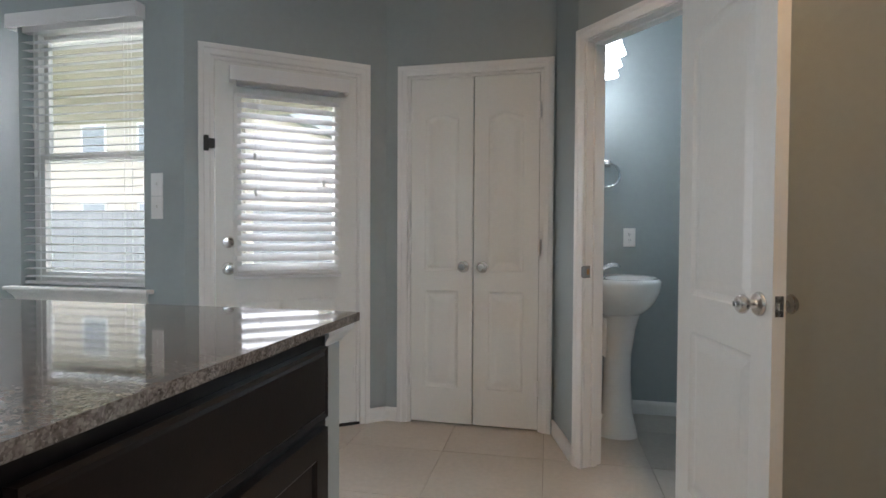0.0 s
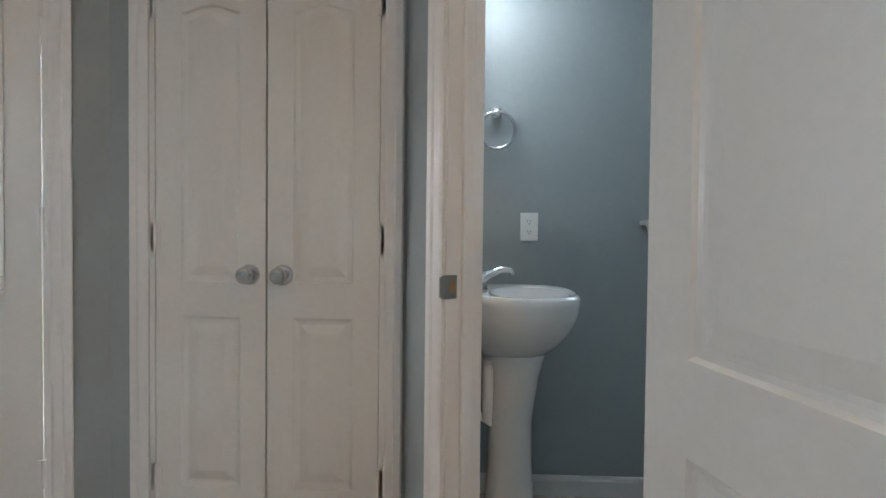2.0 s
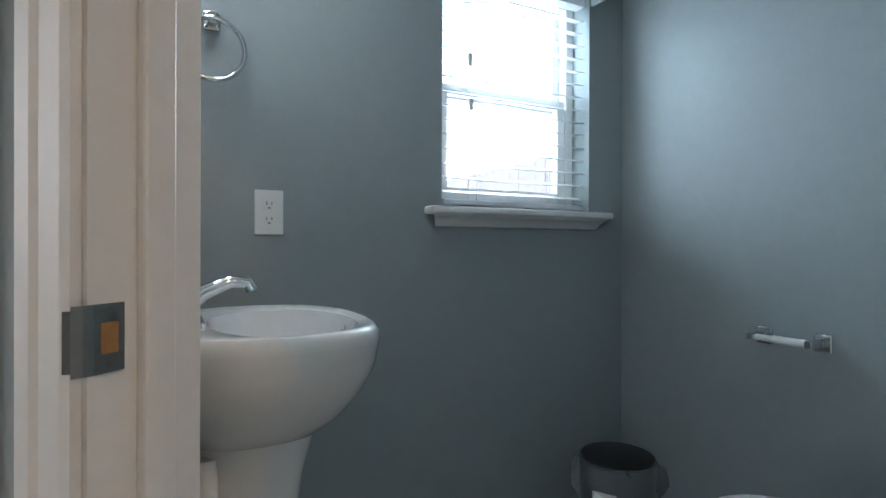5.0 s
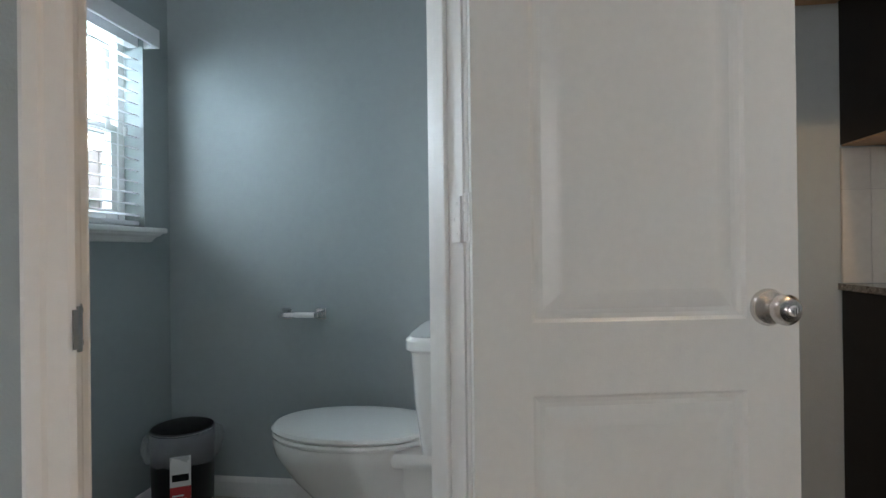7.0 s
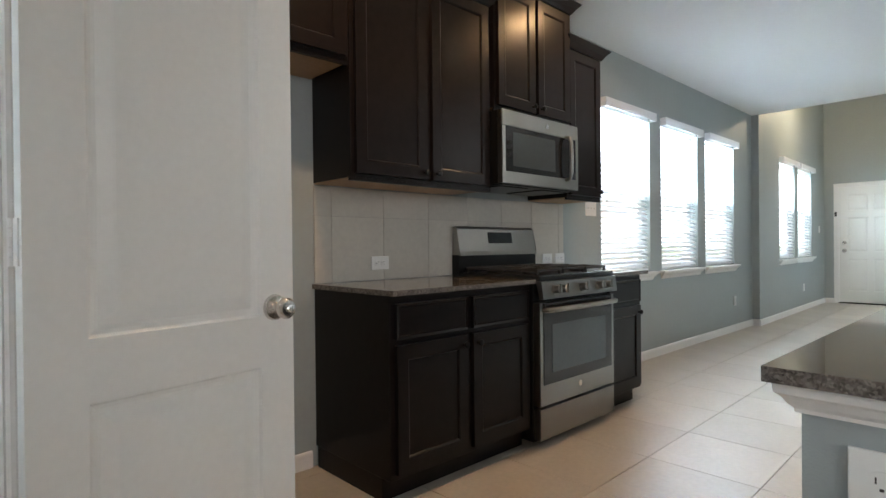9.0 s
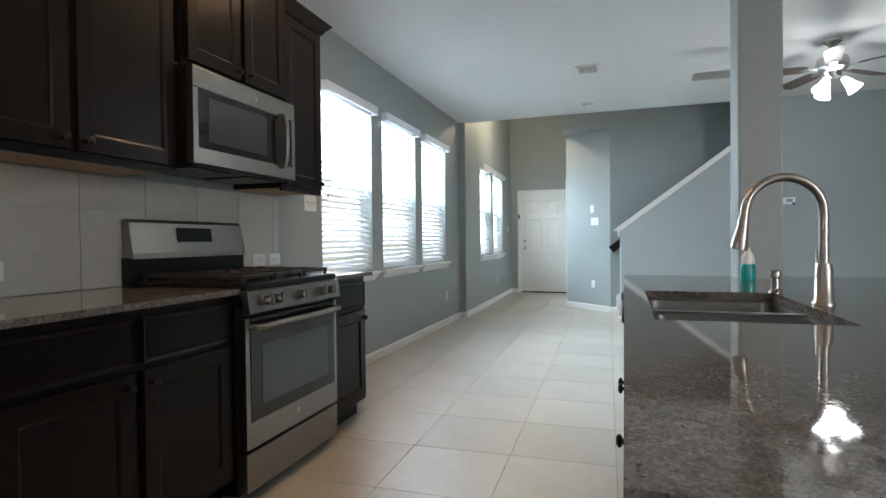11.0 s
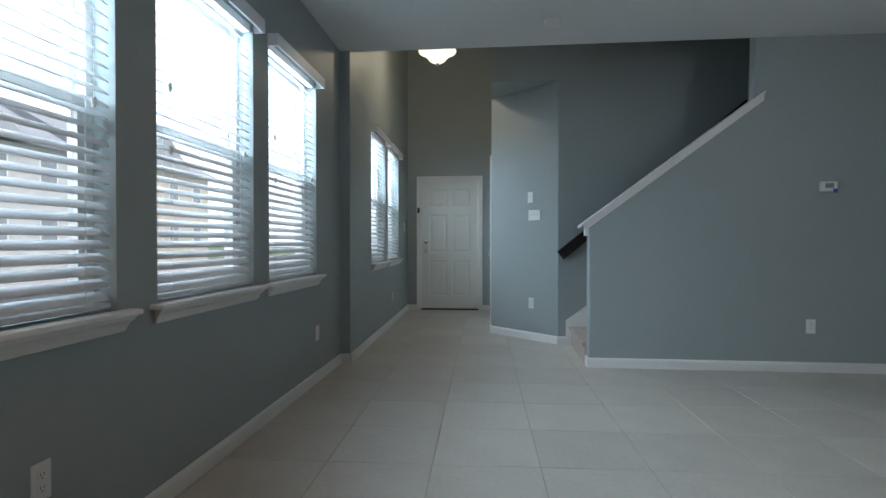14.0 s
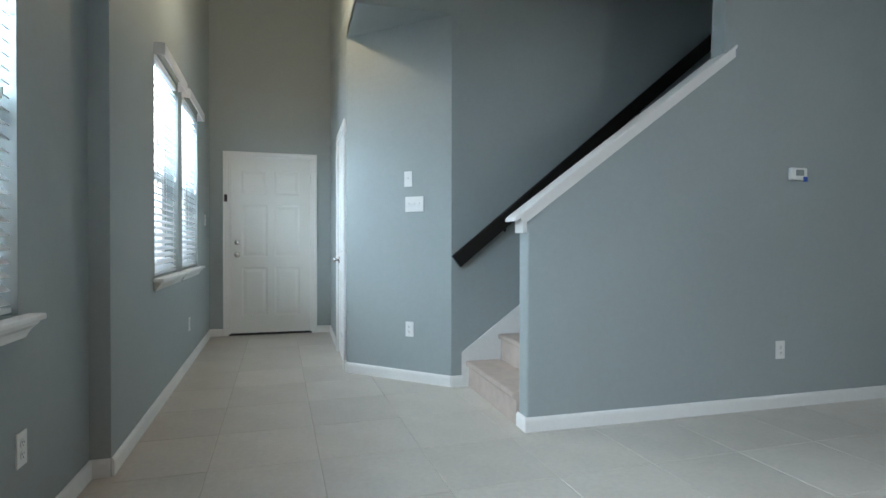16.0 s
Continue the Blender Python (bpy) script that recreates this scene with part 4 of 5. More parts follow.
for x0 in (0.03, 0.265, 0.50):
    bm = bmesh.new()
    x1, y0, y1, z = x0 + 0.227, -0.63, -0.10, 0.952
    for d in ((x0, y0, x1, y0 + 0.012), (x0, y1 - 0.012, x1, y1), (x0, y0, x0 + 0.012, y1), (x1 - 0.012, y0, x1, y1)):
        box(bm, d[0], d[1], z - 0.016, d[2], d[3], z, bevel=0.003)
    for y in (-0.50, -0.365, -0.23):
        box(bm, x0 + 0.012, y - 0.006, z - 0.014, x1 - 0.012, y + 0.006, z + 0.004, bevel=0.002)
    for fx in (0.33, 0.66):
        x = x0 + 0.227 * fx
        box(bm, x - 0.005, y0 + 0.012, z - 0.014, x + 0.005, y1 - 0.012, z + 0.003, bevel=0.002)
    for fx in (x0 + 0.008, x1 - 0.008):
        for fy in (y0 + 0.008, y1 - 0.008):
            box(bm, fx - 0.007, fy - 0.007, 0.917, fx + 0.007, fy + 0.007, z - 0.01)
    part("grate", bm, M_IRON, rg, "black cast-iron grate")
for x, y in ((0.145, -0.50), (0.145, -0.23), (0.378, -0.365), (0.613, -0.50), (0.613, -0.23)):
    part("burner", lathe(bmesh.new(), [(0, 0), (0.05, 0), (0.05, 0.012), (0.038, 0.014), (0.036, 0.022), (0, 0.023)], pose(x, y, 0.917), 20), M_IRON, rg, "", True)

# microwave over the range
mw = thing("microwave_oven", KW @ pose(0.945, 0, 0), "stainless steel over-range microwave with a dark glass door", "microwave")
w = 0.755
part("body", boxes((0.002, -0.385, 1.43, w - 0.002, -0.002, 1.846), bevel=0.003), M_BLACK, mw)
part("top_strip", boxes((0.0, -0.42, 1.755, w, -0.385, 1.846), bevel=0.004), M_STEEL, mw)
part("door", grid_solid([0.0, 0.03, w - 0.03, w], [1.432, 1.50, 1.753], lambda u, v: not (0.03 < u < w - 0.03 and v > 1.50), lambda u, v, d: (u, -0.42 + d, v), 0.035), M_STEEL, mw)
part("door_glass", boxes((0.028, -0.421, 1.498, w - 0.028, -0.40, 1.754), bevel=0.002), M_BLACKGLASS, mw)
part("door_window", boxes((0.09, -0.4225, 1.53, 0.50, -0.4205, 1.725)), M_SCREEN, mw)
bm = bmesh.new()
tube(bm, [(0.615, -0.42, 1.49), (0.615, -0.45, 1.497), (0.615, -0.462, 1.53), (0.615, -0.466, 1.63), (0.615, -0.462, 1.72), (0.615, -0.45, 1.755), (0.615, -0.42, 1.762)], 0.012, 12)
part("handle", bm, M_STEEL, mw, "curved stainless steel handle", True)
part("emblem", lathe(bmesh.new(), [(0, 0), (0.015, 0), (0.015, 0.002), (0, 0.002)], pose(0.42, -0.42, 1.80, 90, 0, 0), 20), M_NICKEL, mw)
part("underside_vent", boxes((0.05, -0.36, 1.418, 0.30, -0.08, 1.431), (0.44, -0.36, 1.418, 0.70, -0.08, 1.431), (0.02, -0.40, 1.424, 0.73, -0.02, 1.4305)), M_BLACK, mw)

wall_plate(KW @ pose(KY - 0.545, -0.010, 0.992, 0, 90, 0), ("outlet",), "white horizontal outlet on the tiled backsplash")
for y in (-0.976, -1.135):
    wall_plate(KW @ pose(KY - y, -0.010, 0.98, 0, 90, 0), ("outlet",), "white horizontal outlet behind the end worktop")
wall_plate(KW @ pose(KY + 1.59, 0, 1.37), ("switch", 3), "white triple light switch on the grey wall", 0.162)
wall_plate(KW @ pose(KY + 2.30, 0, 0.355), ("outlet",), "white outlet low on the grey wall")
wall_plate(KW @ pose(KY + 4.85, 0, 0.37), ("outlet",), "white outlet low on the grey wall")

# ---- island ----
IX, IY0, IY1 = -0.542, -1.172, 1.40
isl = pose(IX - 0.03, 0, 0, 0, 0, 90)     # x runs north, y to the west, front faces the cooking aisle
worktop(pose(0, 0, 0), (-1.78, IY0, IX, IY1), (-1.022, -0.27, -0.612, 0.47), "large speckled granite island worktop with a sink cut-out")
kw = tagged(part("island_knee_wall", boxes((-1.387, 1.255, 0, -0.582, 1.355, 0.875), (-1.387, -1.14, 0, -1.272, 1.255, 0.875)), M_WALL), "grey painted knee wall round the island", "wall", "", "structure")
for p0, p1 in (((-0.582, 1.355), (-1.387, 1.355)), ((-0.582, 1.255), (-0.582, 1.355)), ((-1.387, 1.355), (-1.387, -1.14))):
    m = along(p0, p1)
    L = (Vector(p1) - Vector(p0)).length
    bm = bmesh.new()
    outline = [(0.001, 0.829), (-0.007, 0.830), (-0.008, 0.836), (-0.015, 0.843), (-0.021, 0.853), (-0.029, 0.859), (-0.031, 0.8755), (0.001, 0.8755)]
    loft(bm, [[m @ Vector((s + k * y, y, z)) for y, z in outline] for s, k in ((0, 1), (L, -1))])
    tagged(part("trim", bm, M_TRIM), "white crown moulding under the island worktop", "trim", "", "structure")
    skirting(p0, p1)
ic = thing("base_cabinet", isl @ pose(0.43, 0.60, 0), "dark espresso island cabinet facing the cooking aisle", "cabinet", "kitchen base cabinets")
part("body", boxes((0, -0.60, 0.10, 0.82, -0.002, 0.875), bevel=0.002), M_ESPRESSO, ic)
part("toe_kick", boxes((0, -0.54, 0, 0.82, -0.02, 0.10)), M_ESPRESSO, ic)
cab_front(ic, "drawer", 0.03, 0.79, 0.67, 0.84, -0.60)
cab_front(ic, "door", 0.03, 0.79, 0.125, 0.645, -0.60, (0.06, 0.61))
sc = thing("base_cabinet", isl @ pose(-0.36, 0.60, 0), "dark espresso sink cabinet in the island", "cabinet", "kitchen base cabinets")
part("body", boxes((0, -0.60, 0.10, 0.755, -0.59, 0.875), (0, -0.59, 0.10, 0.015, -0.002, 0.875), (0.74, -0.59, 0.10, 0.755, -0.002, 0.875), (0.015, -0.59, 0.10, 0.74, -0.002, 0.12)), M_ESPRESSO, sc)
part("toe_kick", boxes((0, -0.54, 0, 0.755, -0.02, 0.10)), M_ESPRESSO, sc)
for a, b in ((0.025, 0.37), (0.385, 0.73)):
    cab_front(sc, "false_front", a, b, 0.69, 0.84, -0.60)
    cab_front(sc, "door", a, b, 0.125, 0.665, -0.60, (b - 0.03 if a < 0.2 else a + 0.03, 0.62))
dw = thing("dishwasher", isl @ pose(-1.105, 0.60, 0), "stainless steel dishwasher with a black control strip", "dishwasher")
part("body", boxes((0.0, -0.585, 0.10, 0.742, -0.01, 0.862)), M_BLACK, dw)
part("door", boxes((0.004, -0.63, 0.11, 0.738, -0.585, 0.755), bevel=0.006), M_STEEL, dw)
bm = bmesh.new()
loft(bm, [[(x, -0.585, 0.757), (x, -0.630, 0.757), (x, -0.640, 0.770), (x, -0.632, 0.832), (x, -0.612, 0.850), (x, -0.585, 0.852)] for x in (0.004, 0.738)])
part("control_strip", bm, M_BLACK, dw, "black plastic control strip")
def scoop(rx, rz, y0, y1):
    return extrude_xz(bmesh.new(), [(0.25 + rx * math.cos(radians(a)), 0.756 - rz * math.sin(radians(a))) for a in range(0, 181, 12)], y0, y1)


pocket = part("pocket_handle", scoop(0.092, 0.052, -0.6335, -0.629), M_CHROME, dw, "chrome scoop of the pocket handle")
part("pocket_recess", scoop(0.080, 0.036, -0.6345, -0.6332), M_BLACKGLASS, pocket)
part("vent", boxes(*[(0.03, -0.644, 0.784 + 0.012 * i, 0.11, -0.636, 0.790 + 0.012 * i) for i in range(3)]), M_DARK, dw)
part("toe_panel", boxes((0, -0.54, 0, 0.742, -0.02, 0.10)), M_BLACK, dw)
ie = tagged(part("island_end_panel", boxes((-1.272, -1.14, 0, -0.582, -1.112, 0.875)), M_WALL), "grey painted end panel of the island", "wall", "", "structure")
bm = bmesh.new()
m = along((-1.287, -1.14), (-0.567, -1.14))
outline = [(0.001, 0.819), (-0.008, 0.820), (-0.010, 0.828), (-0.020, 0.838), (-0.026, 0.852), (-0.030, 0.8755), (0.001, 0.8755)]
loft(bm, [[m @ Vector((s, y, z)) for y, z in outline] for s in (0, 0.72)])
tagged(part("trim", bm, M_TRIM), "white moulding under the island worktop", "trim", "", "structure")
wall_plate(pose(-0.676, 1.3555, 0.735, 0, 0, 180), ("outlet",), "white outlet on the island knee wall", 0.076, 0.122)
post = tagged(part("column", boxes((-1.228, -1.178, 0, -1.043, -0.985, CEIL), bevel=0.012), M_WALL), "square grey painted column at the island", "column", "", "structure")

sk = thing("kitchen_sink", pose(-0.817, 0.10, 0.875), "double-bowl stainless steel undermount sink", "sink")
for y0, y1 in ((-0.375, -0.015), (0.015, 0.375)):
    bm = bmesh.new()
    ring = []
    for x, y, z in ((0.205, 0, -0.004), (0.197, 0.008, -0.01), (0.19, 0.016, -0.17), (0.15, 0.05, -0.19)):
        xs, ya, yb = x, y0 + y, y1 - y
        r = 0.04
        pts = []
        for cx, cy, a0 in ((xs - r, yb - r, 0), (-xs + r, yb - r, 90), (-xs + r, ya + r, 180), (xs - r, ya + r, 270)):
            for k in range(5):
                a = radians(a0 + 22.5 * k)
                pts.append((cx + r * math.cos(a), cy + r * math.sin(a), z))
        ring.append(pts)
    loft(bm, ring, False)
    bm.verts.ensure_lookup_table()
    bm.faces.new(bm.verts[-20:])
    bowl = part("bowl", bm, M_STEEL, sk, "", True)
    part("drain", lathe(bmesh.new(), [(0, 0), (0.042, 0), (0.042, 0.003), (0.03, 0.004), (0, 0.001)], pose(0, (y0 + y1) / 2, -0.1895), 20), M_CHROME, bowl)
part("rim", grid_solid([-0.215, -0.2, 0.2, 0.215], [-0.385, -0.37, -0.02, 0.02, 0.37, 0.385], lambda u, v: abs(u) > 0.2 or abs(v) > 0.37 or abs(v) < 0.02, lambda u, v, d: (u, v, -0.012 + d), 0.012), M_STEEL, sk)

fc = thing("faucet", pose(-1.072, 0.06, 0.899, 0, 0, 0), "brushed nickel gooseneck pull-down faucet", "faucet")
part("base", lathe(bmesh.new(), [(0, 0), (0.029, 0), (0.029, 0.006), (0.024, 0.012), (0.022, 0.10), (0.018, 0.115), (0, 0.116)], pose(0, 0, 0), 24), M_BRUSHED, fc, "", True)
arc = [(0, 0, 0.10), (0, 0, 0.24)] + [(0.10 - 0.10 * math.cos(radians(a)), 0.02 * a / 180, 0.26 + 0.10 * math.sin(radians(a))) for a in range(0, 181, 15)]
arc += [(0.203, 0.02, 0.235)]
part("spout", tube(bmesh.new(), arc, 0.0125, 14), M_BRUSHED, fc, "", True)
part("spray_head", tube(bmesh.new(), [(0.203, 0.02, 0.245), (0.206, 0.021, 0.215), (0.215, 0.022, 0.165), (0.217, 0.022, 0.155)], [0.014, 0.016, 0.023, 0.022], 16), M_BRUSHED, fc, "", True)
bm = tube(bmesh.new(), [(0, -0.02, 0.06), (-0.004, -0.045, 0.075), (-0.008, -0.06, 0.11), (-0.006, -0.065, 0.155)], [0.013, 0.014, 0.012, 0.008], 12)
part("lever", bm, M_BRUSHED, fc, "", True)
so = thing("soap_dispenser", pose(-1.03, -0.27, 0.899), "brushed nickel soap dispenser by the sink", "soap dispenser")
part("pump", lathe(bmesh.new(), [(0, 0), (0.022, 0), (0.02, 0.01), (0.014, 0.015), (0.013, 0.05), (0.018, 0.055), (0.018, 0.075), (0.01, 0.08), (0, 0.08)], pose(0, 0, 0), 18), M_BRUSHED, so, "", True)
sb = thing("dish_soap_bottle", pose(-1.06, -0.86, 0.899), "small plastic bottle of teal dish soap with a white cap", "bottle")
part("bottle", lathe(bmesh.new(), [(0, 0), (0.029, 0.0), (0.032, 0.01), (0.031, 0.056), (0.026, 0.075), (0, 0.076)], pose(0, 0, 0), 20), M_TEAL, sb, "", True)
part("cap", lathe(bmesh.new(), [(0, 0.074), (0.027, 0.074), (0.026, 0.103), (0.019, 0.12), (0.011, 0.132), (0.011, 0.144), (0, 0.145)], pose(0, 0, 0), 20), M_PLASTIC, sb, "", True)

# ---- bathroom ----
ps = thing("pedestal_sink", pose(0.13, 3.20, 0), "white porcelain pedestal sink against the bathroom wall", "sink")


def oval(cx, cy, rx, ry, z, n=32, square=2.6):
    pts = []
    for i in range(n):
        a = 2 * math.pi * i / n
        c, s = math.cos(a), math.sin(a)
        pts.append((cx + rx * math.copysign(abs(c) ** (2 / square), c), cy + ry * math.copysign(abs(s) ** (2 / square), s), z))
    return pts


bm = bmesh.new()
loft(bm, [oval(0.17, 0, 0.088, 0.085, 0.668), oval(0.175, 0, 0.122, 0.130, 0.685), oval(0.185, 0, 0.152, 0.178, 0.722), oval(0.192, 0, 0.172, 0.214, 0.762), oval(0.197, 0, 0.183, 0.236, 0.798), oval(0.199, 0, 0.188, 0.244, 0.82), oval(0.199, 0, 0.190, 0.248, 0.838), oval(0.199, 0, 0.193, 0.252, 0.856), oval(0.199, 0, 0.191, 0.250, 0.872), oval(0.199, 0, 0.183, 0.242, 0.882), oval(0.204, 0, 0.172, 0.230, 0.884),
          oval(0.229, 0, 0.133, 0.195, 0.876, 32, 2.2), oval(0.229, 0, 0.121, 0.175, 0.83, 32, 2.2), oval(0.229, 0, 0.09, 0.12, 0.77, 32, 2.0), oval(0.229, 0, 0.03, 0.03, 0.755, 32, 2.0)])
part("basin", bm, M_PORCELAIN, ps, "", True)
bm = bmesh.new()
loft(bm, [oval(0.17, 0, 0.115, 0.115, 0.0, 28, 2.4), oval(0.17, 0, 0.11, 0.11, 0.03, 28, 2.4), oval(0.17, 0, 0.088, 0.085, 0.12, 28, 2.2), oval(0.17, 0, 0.075, 0.072, 0.30, 28, 2.2), oval(0.17, 0, 0.075, 0.075, 0.45, 28, 2.2), oval(0.175, 0, 0.092, 0.092, 0.60, 28, 2.3), oval(0.18, 0, 0.112, 0.115, 0.695, 28, 2.4)])
part("pedestal", bm, M_PORCELAIN, ps, "", True)
part("overflow", lathe(bmesh.new(), [(0, 0), (0.009, 0), (0.009, 0.003), (0.005, 0.003), (0, 0.001)], pose(0.352, 0, 0.852, 0, -80, 0), 14), M_CHROME, ps)
bt = thing("basin_faucet", pose(0.19, 3.20, 0.882), "polished chrome single basin faucet with two handles", "faucet")
part("base", boxes((-0.022, -0.08, -0.006, 0.028, 0.08, 0.012), bevel=0.005), M_CHROME, bt)
part("spout", tube(bmesh.new(), [(0, 0, 0.008), (0.004, 0, 0.035), (0.03, 0, 0.055), (0.075, 0, 0.072), (0.105, 0, 0.07), (0.112, 0, 0.055)], [0.02, 0.018, 0.015, 0.012, 0.011, 0.012], 14), M_CHROME, bt, "", True)
for s in (-1, 1):
    bm = lathe(bmesh.new(), [(0, 0.01), (0.018, 0.01), (0.015, 0.03), (0.01, 0.035), (0.018, 0.045), (0.022, 0.06), (0.015, 0.07), (0, 0.072)], pose(0, s * 0.055, 0), 16)
    part("handle", bm, M_CHROME, bt, "", True)
pw = thing("sink_drain_pipe", pose(0.13, 3.20, 0), "white plastic drain trap and supply line behind the pedestal", "pipe")
part("trap", tube(bmesh.new(), [(0.0, -0.07, 0.50), (0.05, -0.07, 0.49), (0.09, -0.07, 0.45), (0.09, -0.07, 0.55), (0.09, -0.07, 0.66)], 0.018, 12), M_PLASTIC, pw, "", True)
part("supply_line", tube(bmesh.new(), [(0.0, -0.11, 0.45), (0.04, -0.115, 0.45), (0.06, -0.115, 0.53), (0.05, -0.11, 0.66)], 0.006, 8), M_BLACK, pw)
part("floor_valve", tube(bmesh.new(), [(0.0, -0.10, 0.10), (0.06, -0.10, 0.10), (0.07, -0.10, 0.14)], 0.025, 10), M_PLASTIC, pw)

tr = thing("towel_ring", pose(0.262, BATH_N, 1.50), "polished chrome towel ring on the bathroom wall", "towel ring")
part("mount", boxes((-0.02, -0.012, 0.05, 0.02, -0.0005, 0.095), (-0.012, -0.045, 0.055, 0.012, -0.012, 0.085), bevel=0.004), M_CHROME, tr)
ring = [(0.073 * math.sin(radians(a)), -0.04 - 0.004 * math.cos(radians(a)), -0.005 + 0.073 * math.cos(radians(a))) for a in range(0, 361, 12)]
part("ring", tube(bmesh.new(), ring, 0.0068, 12), M_CHROME, tr, "", True)
wall_plate(pose(0.40, BATH_N, 1.107), ("outlet",), "white outlet on the bathroom wall beside the sink")
mi = thing("bathroom_mirror", pose(0.131, 3.20, 1.10), "frameless wall mirror above the pedestal sink", "mirror")
part("mirror_glass", boxes((0.0, -0.30, 0.0, 0.006, 0.30, 0.80)), M_MIRROR, mi)
vl = thing("vanity_light", pose(0.131, 3.20, 2.13), "chrome vanity light bar with lit white bell shades", "wall lamp")
part("backplate", boxes((0.0, -0.27, 0.03, 0.02, 0.27, 0.09), bevel=0.006), M_CHROME, vl)
for s in (-0.20, 0.0, 0.20):
    part("arm", tube(bmesh.new(), [(0.015, s, 0.06), (0.07, s, 0.065), (0.11, s, 0.06), (0.115, s, 0.03)], 0.008, 10), M_CHROME, vl, "", True)
    sh = part("shade", lathe(bmesh.new(), [(0.022, 0.035), (0.030, 0.025), (0.036, 0.0), (0.045, -0.04), (0.062, -0.085), (0.058, -0.085), (0.042, -0.04), (0.033, 0.0), (0.02, 0.03)], pose(0.115, s, 0.02), 24), M_SHADE_COOL, vl, "lit frosted glass bell shade", True)
    sh.visible_shadow = False

to = thing("toilet", pose(1.285, 2.235, 0), "white porcelain two-piece toilet with its lid closed", "toilet")
bm = bmesh.new()
loft(bm, [oval(0, 0.30, 0.115, 0.24, 0.0, 32, 3), oval(0, 0.30, 0.11, 0.23, 0.05, 32, 3), oval(0, 0.33, 0.10, 0.20, 0.16, 32, 2.4), oval(0, 0.40, 0.13, 0.24, 0.26, 32, 2.2), oval(0, 0.43, 0.175, 0.27, 0.35, 32, 2.1), oval(0, 0.435, 0.185, 0.275, 0.395, 32, 2.1), oval(0, 0.435, 0.18, 0.27, 0.405, 32, 2.1)])
box(bm, -0.15, 0.02, 0.345, 0.15, 0.27, 0.402, 0.02)
loft(bm, [oval(0, 0.17, 0.10, 0.13, 0.0, 24, 3), oval(0, 0.17, 0.09, 0.13, 0.2, 24, 3), oval(0, 0.16, 0.13, 0.14, 0.36, 24, 3)])
part("bowl", bm, M_PORCELAIN, to, "", True)
bm = bmesh.new()
loft(bm, [oval(0, 0.425, 0.185, 0.28, 0.408, 36, 2.1), oval(0, 0.425, 0.19, 0.286, 0.418, 36, 2.1), oval(0, 0.425, 0.187, 0.283, 0.426, 36, 2.1)])
part("seat", bm, M_PORCELAIN, to, "", True)
bm = bmesh.new()
loft(bm, [oval(0, 0.425, 0.187, 0.283, 0.430, 36, 2.1), oval(0, 0.425, 0.191, 0.288, 0.438, 36, 2.1), oval(0, 0.422, 0.186, 0.281, 0.448, 36, 2.1), oval(0, 0.40, 0.12, 0.19, 0.456, 36, 2.1)])
part("lid", bm, M_PORCELAIN, to, "", True)
part("seat_hinge", boxes((-0.10, 0.155, 0.405, -0.06, 0.20, 0.445), (0.06, 0.155, 0.405, 0.10, 0.20, 0.445), bevel=0.006), M_PORCELAIN, to)
bm = bmesh.new()
loft(bm, [oval(0, 0.095, 0.165, 0.078, 0.40, 32, 5), oval(0, 0.10, 0.192, 0.09, 0.56, 32, 5), oval(0, 0.10, 0.215, 0.098, 0.725, 32, 5)])
part("tank", bm, M_PORCELAIN, to, "", True)
bm = bmesh.new()
loft(bm, [oval(0, 0.10, 0.222, 0.104, 0.727, 32, 5), oval(0, 0.10, 0.23, 0.112, 0.735, 32, 5), oval(0, 0.10, 0.23, 0.112, 0.762, 32, 5), oval(0, 0.10, 0.22, 0.10, 0.774, 32, 5)])
part("tank_lid", bm, M_PORCELAIN, to, "", True)
part("flush_lever", tube(bmesh.new(), [(0.14, 0.195, 0.68), (0.14, 0.215, 0.68), (0.07, 0.218, 0.675)], 0.007, 8), M_CHROME, to, "", True)
part("supply_line", tube(bmesh.new(), [(-0.22, 0.02, 0.16), (-0.22, 0.06, 0.17), (-0.21, 0.08, 0.25), (-0.17, 0.10, 0.40)], 0.006, 8), M_STEEL, to)

tp = thing("toilet_paper_holder", pose(W, 2.98, 0.778, 0, 0, -90), "chrome toilet paper holder with an empty white roller", "paper holder")
for s in (-1, 1):
    part("post", boxes((s * 0.075 - 0.022, -0.010, -0.024, s * 0.075 + 0.022, -0.0005, 0.024), (s * 0.075 - 0.010, -0.075, -0.010, s * 0.075 + 0.010, -0.008, 0.010), bevel=0.004), M_CHROME, tp)
part("roller", tube(bmesh.new(), [(-0.064, -0.062, 0), (-0.02, -0.062, 0), (-0.018, -0.062, 0), (0.064, -0.062, 0)], [0.009, 0.009, 0.011, 0.011], 14), M_PLASTIC, tp, "white plastic roller", True)

